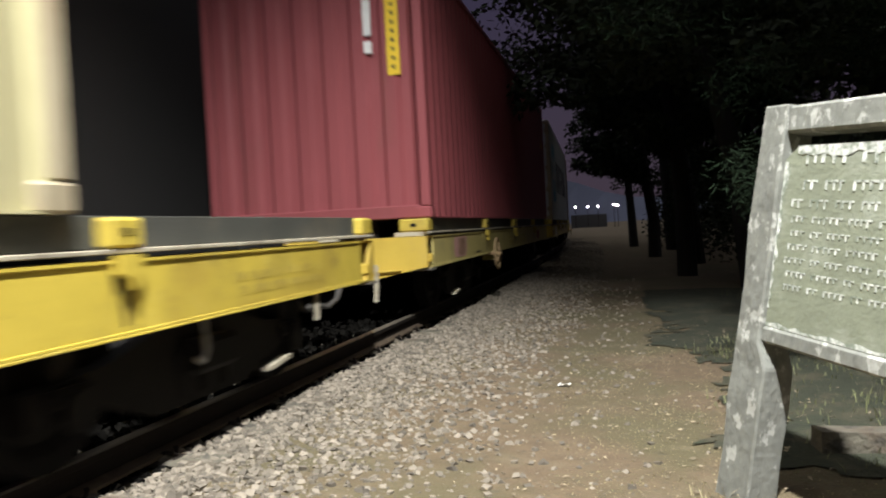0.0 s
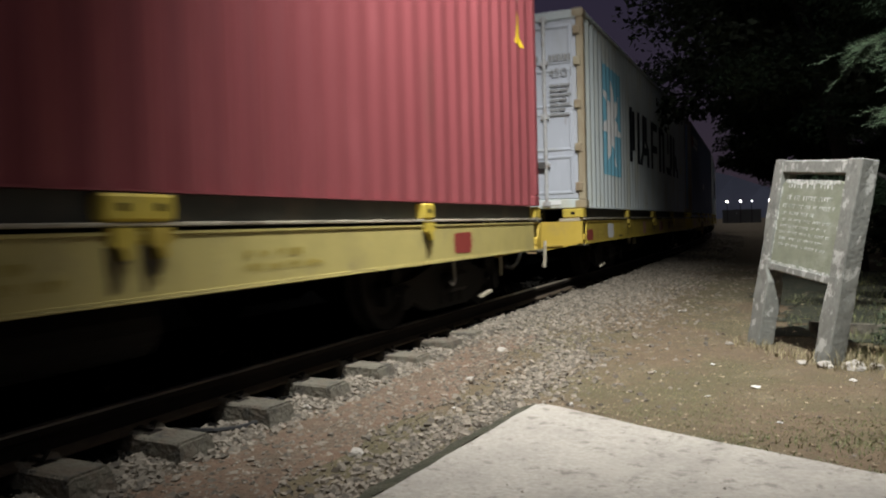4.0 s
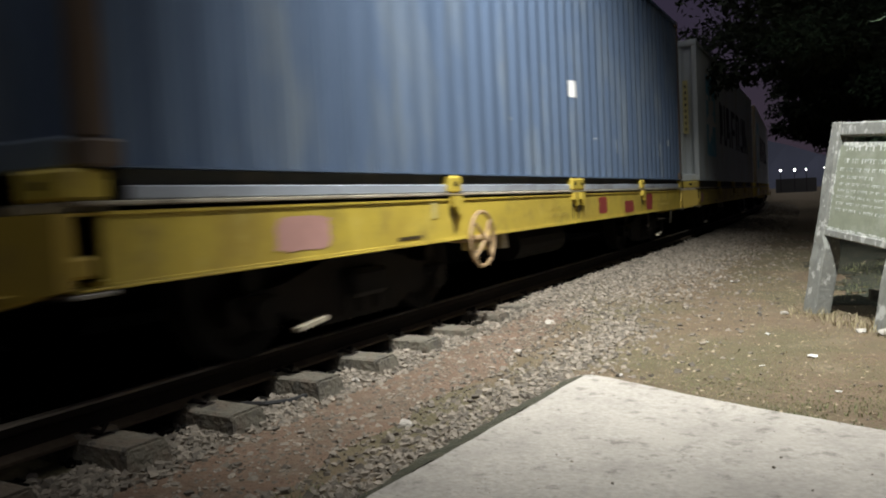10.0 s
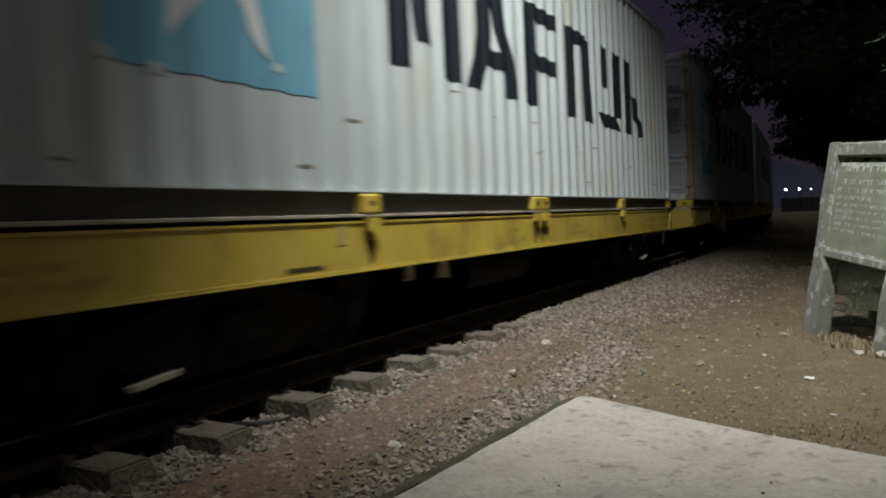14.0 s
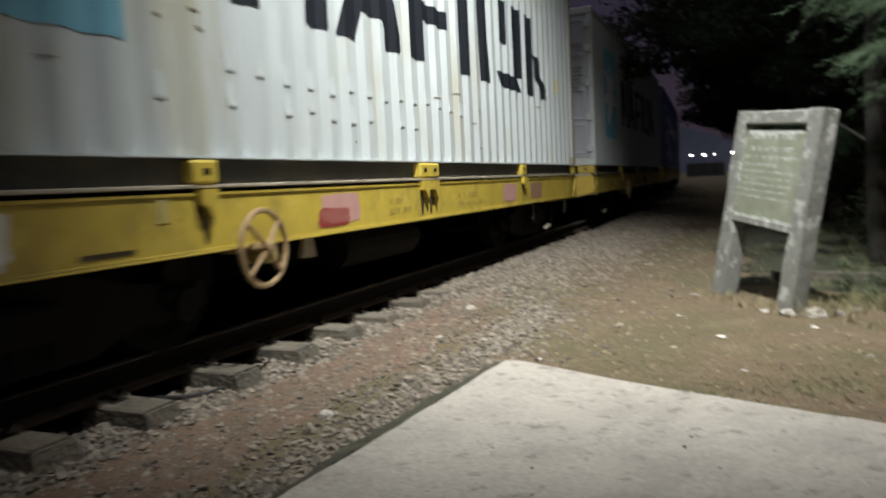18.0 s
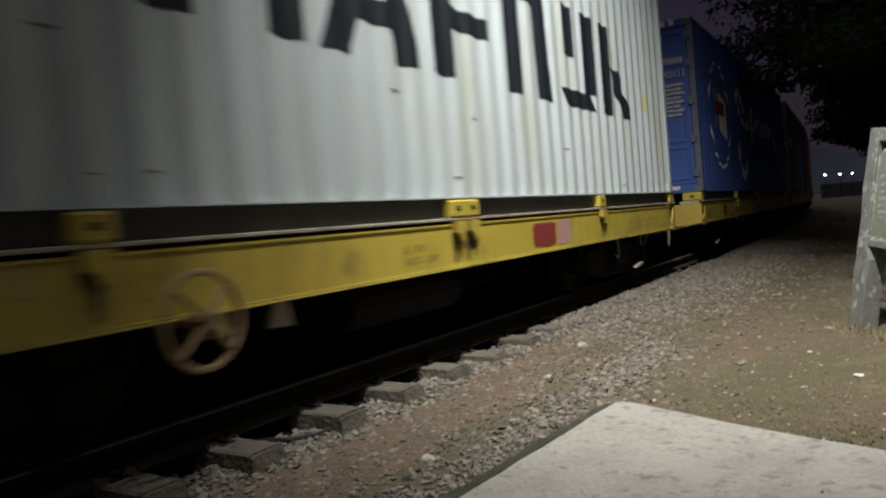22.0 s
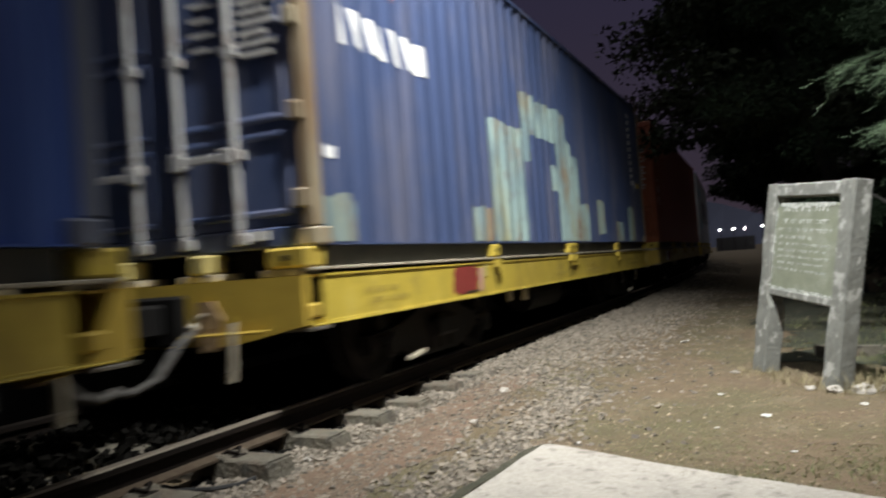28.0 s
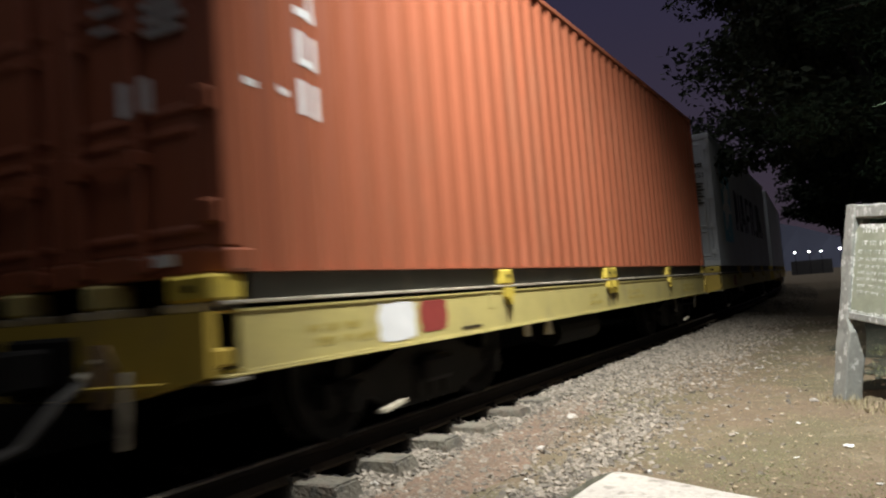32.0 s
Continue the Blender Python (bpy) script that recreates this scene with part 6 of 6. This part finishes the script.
def dead_leaves():
    rnd = random.Random(31)
    vs, fs = [], []
    for _ in range(2200):
        x, y = rnd.uniform(-1.35, 2.4), 4.0 + 9 * rnd.random() ** 1.5
        if y < 4.6 - 0.45 * (x + 1.2) and x > -1.2:
            continue
        z, a, k = ground_z(x, y) + 0.006, rnd.uniform(0, 6.28), rnd.uniform(0.006, 0.019)
        o = len(vs)
        for d, w in ((-1, 0), (0, 0.45), (1, 0), (0, -0.45)):
            vs.append((x + k * (d * math.cos(a) - w * math.sin(a)), y + k * (d * math.sin(a) + w * math.cos(a)), z + rnd.uniform(0, 0.012)))
        fs.append((o, o + 1, o + 2, o + 3))
    me = bpy.data.meshes.new("dead_leaves")
    me.from_pydata(vs, [], fs)
    me.materials.append(shade("dry_fallen_leaf", (0.27, 0.22, 0.145), rough=0.8, grain=0.2, bump=0, vary=0.6))
    return tagged(new("dead_leaves", me), "dry brown fallen leaves scattered on the path", "leaves", kind="stuff")


dead_leaves()


# ---------------------------------------------------------------- trees
def leaf_cloud(vs, fs, rnd, centre, radius, count, size, droop=0.0, slim=0.4):
    cx, cy, cz = centre
    for _ in range(count):
        while True:
            p = Vector((rnd.uniform(-1, 1), rnd.uniform(-1, 1), rnd.uniform(-1, 1)))
            if p.length < 1:
                break
        p = Vector((cx + p.x * radius[0], cy + p.y * radius[1], cz + p.z * radius[2]))
        d = Vector((rnd.gauss(0, 1), rnd.gauss(0, 1), rnd.gauss(0, 0.6) - droop)).normalized()
        n = d.orthogonal().normalized()
        n.rotate(Matrix.Rotation(rnd.uniform(0, 6.28), 3, d))
        k = size * rnd.uniform(0.6, 1.4)
        o = len(vs)
        vs += [tuple(p), tuple(p + d * k * 0.5 + n * k * slim * 0.5), tuple(p + d * k), tuple(p + d * k * 0.5 - n * k * slim * 0.5)]
        fs.append((o, o + 1, o + 2, o + 3))


def make_tree(x, y, high, spread, base, seed, leaf_mat, leaf_size, clumps, per, label, lean=(0, 0), trunk_r=0.16, slim=0.4, droop=0.3, bark=None):
    """A tapered trunk, limbs that reach out from it, and a ragged crown of separate leaves hung along the limbs."""
    rnd = random.Random(seed)
    bark = bark or M["bark"]
    c = tagged(empty("tree", pose(x, y, ground_z(x, y) - 0.05)), label, "tree", "trees beside the line")
    pts = [(lean[0] * (k / 6) ** 1.5 + rnd.gauss(0, 0.04) * (k > 0), lean[1] * (k / 6) ** 1.5 + rnd.gauss(0, 0.04) * (k > 0), high * 0.95 * k / 6) for k in range(7)]
    part("trunk", tube(pts, trunk_r, 10, trunk_r * 0.25), bark, c)
    vs, fs = [], []
    for i in range(clumps):
        h = base + (high - base) * rnd.random() ** 0.85
        f = h / high
        tx, ty = lean[0] * f ** 1.5, lean[1] * f ** 1.5
        a = rnd.uniform(0, 6.28)
        reach = spread * (0.35 + 0.65 * rnd.random()) * (1.0 - 0.55 * max(0, (h - base) / (high - base)) ** 1.6)
        ex, ey, ez = tx + reach * math.cos(a), ty + reach * math.sin(a), h + rnd.uniform(-0.3, 0.5)
        if i % 3 == 0:
            part("limb", tube([(tx, ty, h - 0.35), ((tx + ex) / 2, (ty + ey) / 2, h - 0.02), (ex, ey, ez)], trunk_r * 0.22, 6, 0.012), bark, c)
        for k in (0.45, 0.72, 1.0):
            q = 0.34 + 0.30 * rnd.random()
            leaf_cloud(vs, fs, rnd, (tx + (ex - tx) * k, ty + (ey - ty) * k, h + (ez - h) * k - 0.15), (q * spread * 0.42, q * spread * 0.42, q * spread * 0.26), per, leaf_size, droop, slim)
    me = bpy.data.meshes.new("crown")
    me.from_pydata(vs, [], fs)
    me.materials.append(leaf_mat)
    crown = new("crown", me)
    crown.parent = c
    return c


def feathery_tree(x, y, high, seed):
    """A slim straight trunk with long limbs, each fringed with drooping twigs of fine needles."""
    rnd = random.Random(seed)
    c = tagged(empty("tree", pose(x, y, ground_z(x, y) - 0.05)), "slender needle-leaved tree with drooping feathery sprays", "tree", "trees beside the line")
    part("trunk", tube([(0, 0, 0), (0.01, 0.02, high * 0.2), (-0.04, 0.05, high * 0.5), (-0.10, 0.08, high)], 0.105, 12, 0.035), M["bark"], c)
    vs, fs = [], []
    for i in range(28):
        h = 1.85 + (high - 2.2) * (i / 28) ** 1.1
        a = rnd.gauss(3.6, 1.3)
        reach = rnd.uniform(0.5, 1.05)
        d = Vector((math.cos(a), math.sin(a), 0))
        limb = [Vector((0, 0, h)) + d * reach * k + Vector((0, 0, reach * (0.28 * k - 0.34 * k * k + rnd.uniform(-0.02, 0.02)))) for k in (0, 0.35, 0.7, 1.0)]
        part("limb", tube([tuple(p) for p in limb], 0.018, 6, 0.005), M["darkbark"], c)
        for j in range(40):
            f = 0.22 + 0.78 * rnd.random()
            k = min(2, int(f * 3))
            p = limb[k].lerp(limb[k + 1], f * 3 - k)
            w = (d * 0.9 + Vector((rnd.gauss(0, 0.5), rnd.gauss(0, 0.5), rnd.gauss(-0.12, 0.22)))).normalized()
            long = rnd.uniform(0.18, 0.48)
            for q in range(30):
                g = q / 30
                o = p + w * long * g + Vector((0, 0, -0.10 * g * g))
                e = (w * 0.8 + Vector((rnd.gauss(0, 0.5), rnd.gauss(0, 0.5), rnd.gauss(0, 0.4)))).normalized() * rnd.uniform(0.05, 0.11)
                n = e.orthogonal().normalized() * 0.0028
                b = len(vs)
                vs += [tuple(o - n), tuple(o + n), tuple(o + e)]
                fs.append((b, b + 1, b + 2))
    me = bpy.data.meshes.new("crown")
    me.from_pydata(vs, [], fs)
    me.materials.append(M["needle"])
    new("crown", me).parent = c
    return c


feathery_tree(1.69, 7.95, 7.2, 11)
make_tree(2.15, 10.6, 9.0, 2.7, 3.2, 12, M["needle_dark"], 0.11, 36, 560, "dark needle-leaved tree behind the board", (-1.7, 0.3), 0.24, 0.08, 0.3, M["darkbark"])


def leafy_weeds():
    """Low broad-leaved weeds round the foot of the trees."""
    rnd = random.Random(55)
    vs, fs = [], []
    for _ in range(80):
        x, y = 1.55 + rnd.gauss(0, 0.55), 7.75 + rnd.gauss(0, 0.55)
        if x < 0.75 or y < 6.6:
            continue
        k = rnd.uniform(0.06, 0.17)
        leaf_cloud(vs, fs, rnd, (x, y, ground_z(x, y) + k * 0.8), (k, k, k), 60, 0.034, 0.1, 0.4)
    me = bpy.data.meshes.new("leafy_weeds")
    me.from_pydata(vs, [], fs)
    me.materials.append(M["weed_dark"])
    return tagged(new("leafy_weeds", me), "low dark green leafy weeds at the tree's foot", "weeds", kind="stuff")


leafy_weeds()
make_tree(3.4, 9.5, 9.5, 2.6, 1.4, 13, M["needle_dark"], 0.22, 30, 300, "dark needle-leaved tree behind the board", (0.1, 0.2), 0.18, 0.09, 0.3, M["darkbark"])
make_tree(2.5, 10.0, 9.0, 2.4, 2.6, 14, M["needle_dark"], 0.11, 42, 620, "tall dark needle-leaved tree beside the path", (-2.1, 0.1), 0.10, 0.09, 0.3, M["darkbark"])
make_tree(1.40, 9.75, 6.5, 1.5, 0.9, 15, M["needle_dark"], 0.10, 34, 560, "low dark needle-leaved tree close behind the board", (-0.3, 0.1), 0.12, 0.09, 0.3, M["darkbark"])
for i, (x, y, hgt, spr, base) in enumerate(((0.5, 20.0, 7.5, 2.0, 2.3), (0.1, 28.0, 8, 2.3, 2.6), (-0.5, 38.0, 9, 2.7, 3.0), (1.3, 17.0, 11, 3.9, 3.7), (3.8, 14.0, 10, 3.2, 1.2), (1.0, 24.0, 12, 4.4, 4.2), (4.2, 21.0, 11, 4.0, 1.0), (0.8, 33.0, 12, 4.4, 4.4), (3.2, 30.0, 11, 4.2, 1.0), (7.5, 17.0, 11, 4.2, 0.8), (1.6, 44.0, 13, 4.6, 5.0), (5.0, 41.0, 11, 4.4, 0.8), (2.6, 58.0, 14, 5.0, 5.5), (5.0, 56.0, 12, 6.0, 0.6))):
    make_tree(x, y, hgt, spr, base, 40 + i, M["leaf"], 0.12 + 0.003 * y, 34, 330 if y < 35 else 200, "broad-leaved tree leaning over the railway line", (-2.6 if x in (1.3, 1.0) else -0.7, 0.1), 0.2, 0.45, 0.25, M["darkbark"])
for i, (x, y, k) in enumerate(((2.6, 11.5, 1.0), (4.5, 12.0, 1.3), (3.2, 18.0, 1.6), (6.5, 13.5, 1.6), (2.4, 24.0, 1.8), (5.5, 26.0, 2.2), (2.6, 33.0, 1.9), (3.4, 46.0, 2.2), (8.5, 21.0, 2.2), (5.2, 38.0, 2.6))):
    rnd = random.Random(70 + i)
    vs, fs = [], []
    for _ in range(14):
        leaf_cloud(vs, fs, rnd, (rnd.uniform(-k, k) * 0.9, rnd.uniform(-k, k) * 0.9, k * rnd.uniform(0.2, 1.1)), (k * 0.6, k * 0.6, k * 0.5), 420, 0.09 + 0.02 * k, 0.0, 0.45)
    b = tagged(empty("bush", pose(x if y < BEND_Y or x > -4 else x - (y - BEND_Y) ** 2 / 2 / BEND_R, y, 0)), "dark overgrown leafy bush under the trees", "bush", "bushes under the trees")
    part("stem", tube([(0.03, 0, -0.05), (0.1, 0, k * 0.8)], 0.03, 6, 0.01), M["bark"], b)
    part("stem", tube([(-0.03, 0, -0.05), (-0.2, 0.1, k * 0.7)], 0.03, 6, 0.01), M["bark"], b)
    me = bpy.data.meshes.new("foliage")
    me.from_pydata(vs, [], fs)
    me.materials.append(M["leaf"])
    lv = new("foliage", me)
    lv.parent = b


# ---------------------------------------------------------------- behind the walker
def lamp_mast():
    c = tagged(empty("lamp_mast", pose(3.4, 0.9, 0)), "tall grey steel mast with a floodlight on an arm", "lamp mast")
    lx, ly, lz = LAMP[0] - 3.4, LAMP[1] - 0.9, LAMP[2]
    part("mast_pole", tube([(0, 0, 0), (0, 0, lz + 0.3)], 0.09, 12, 0.06), M["worn"], c)
    part("arm", tube([(0, 0, lz), (lx * 0.48, ly * 0.48, lz + 0.36), (lx, ly, lz + 0.32)], 0.035, 8), M["worn"], c)
    part("lamp_housing", prism([(ly - 0.24, lz + 0.16), (ly + 0.24, lz + 0.10), (ly + 0.28, lz + 0.26), (ly - 0.22, lz + 0.38)], "x", lx - 0.20, lx + 0.20), M["steel"], c)
    part("lamp_glass", prism([(ly - 0.18, lz + 0.135), (ly + 0.18, lz + 0.09), (ly + 0.18, lz + 0.082), (ly - 0.18, lz + 0.127)], "x", lx - 0.15, lx + 0.15), shade("lit_floodlight_glass", (1.0, 0.98, 0.93), emit=12, bump=0), c, "lit floodlight glass")
    part("base_plate", box(-0.22, 0.22, -0.22, 0.22, -0.02, 0.03, 0.01), M["steel"], c)
    return c


lamp_mast()
tagged(part("wall_south", box(-1.2, 7.5, -4.6, -4.35, -0.1, 3.4, 0.01), M["wallfar"]), "plain plastered wall behind the slab", "wall", kind="structure")

# Unseen walls, added only to keep sky light off the track.
tagged(part("wall_east", box(7.7, 7.95, -4.6, 10.0, -0.1, 5.5, 0.01), M["walldark"]), "added unseen dark wall beyond the slab, blocks sky light", "wall", kind="structure")
tagged(part("wall_west", box(-6.0, -5.7, -60.0, 27.0, -0.1, 4.6, 0.01), M["walldark"]), "added unseen dark wall beyond the line, blocks sky light", "wall", kind="structure")

# ---------------------------------------------------------------- far end of the view
bm = bmesh.new()
ridge = [bm.verts.new((-420 + i * 30, 900, 24 + 30 * math.exp(-((-420 + i * 30 + 95) / 75) ** 2) + 4 * math.sin(i * 0.83))) for i in range(29)]
foot = [bm.verts.new((-420 + i * 30, 840, -2)) for i in range(29)]
back = [bm.verts.new((-420 + i * 30, 1000, -2)) for i in range(29)]
for i in range(28):
    bm.faces.new((foot[i], foot[i + 1], ridge[i + 1], ridge[i]))
    bm.faces.new((ridge[i], ridge[i + 1], back[i + 1], back[i]))
tagged(part("backdrop", bm, M["hill"]), "dark hills far behind the line", "hills", kind="structure")
GLOW = shade("lit_lamp_glass", (1.0, 0.97, 0.92), emit=120, bump=0)


def yard_lamp(x, y, z, r):
    c = tagged(empty("yard_lamp", pose(x, y, 0)), "lit lamp on a tall steel mast far down the line", "lamp", "lamps down the line")
    part("mast", tube([(0, 0, 0), (0, 0, z + 0.5)], 0.06, 8, 0.04), M["steel"], c)
    part("lamp_head", box(-r, r, -r * 0.6, -r * 0.2, z - r * 0.7, z + r * 0.7, r * 0.3), GLOW, c, "lit white lamp head")
    return c


tagged(part("wall_far", box(-12.5, -5.5, 160.0, 160.3, -0.2, 2.6), M["wallfar"]), "grey wall under the lamps far down the line", "wall", kind="structure")
for x, y, z, r in ((-10.9, 150.5, 4.05, 0.13), (-8.6, 150.0, 4.0, 0.115), (-6.8, 152.0, 4.0, 0.08), (-3.9, 155.0, 4.2, 0.12), (-3.3, 158.0, 4.1, 0.09)):
    yard_lamp(x, y, z, r)

motions()
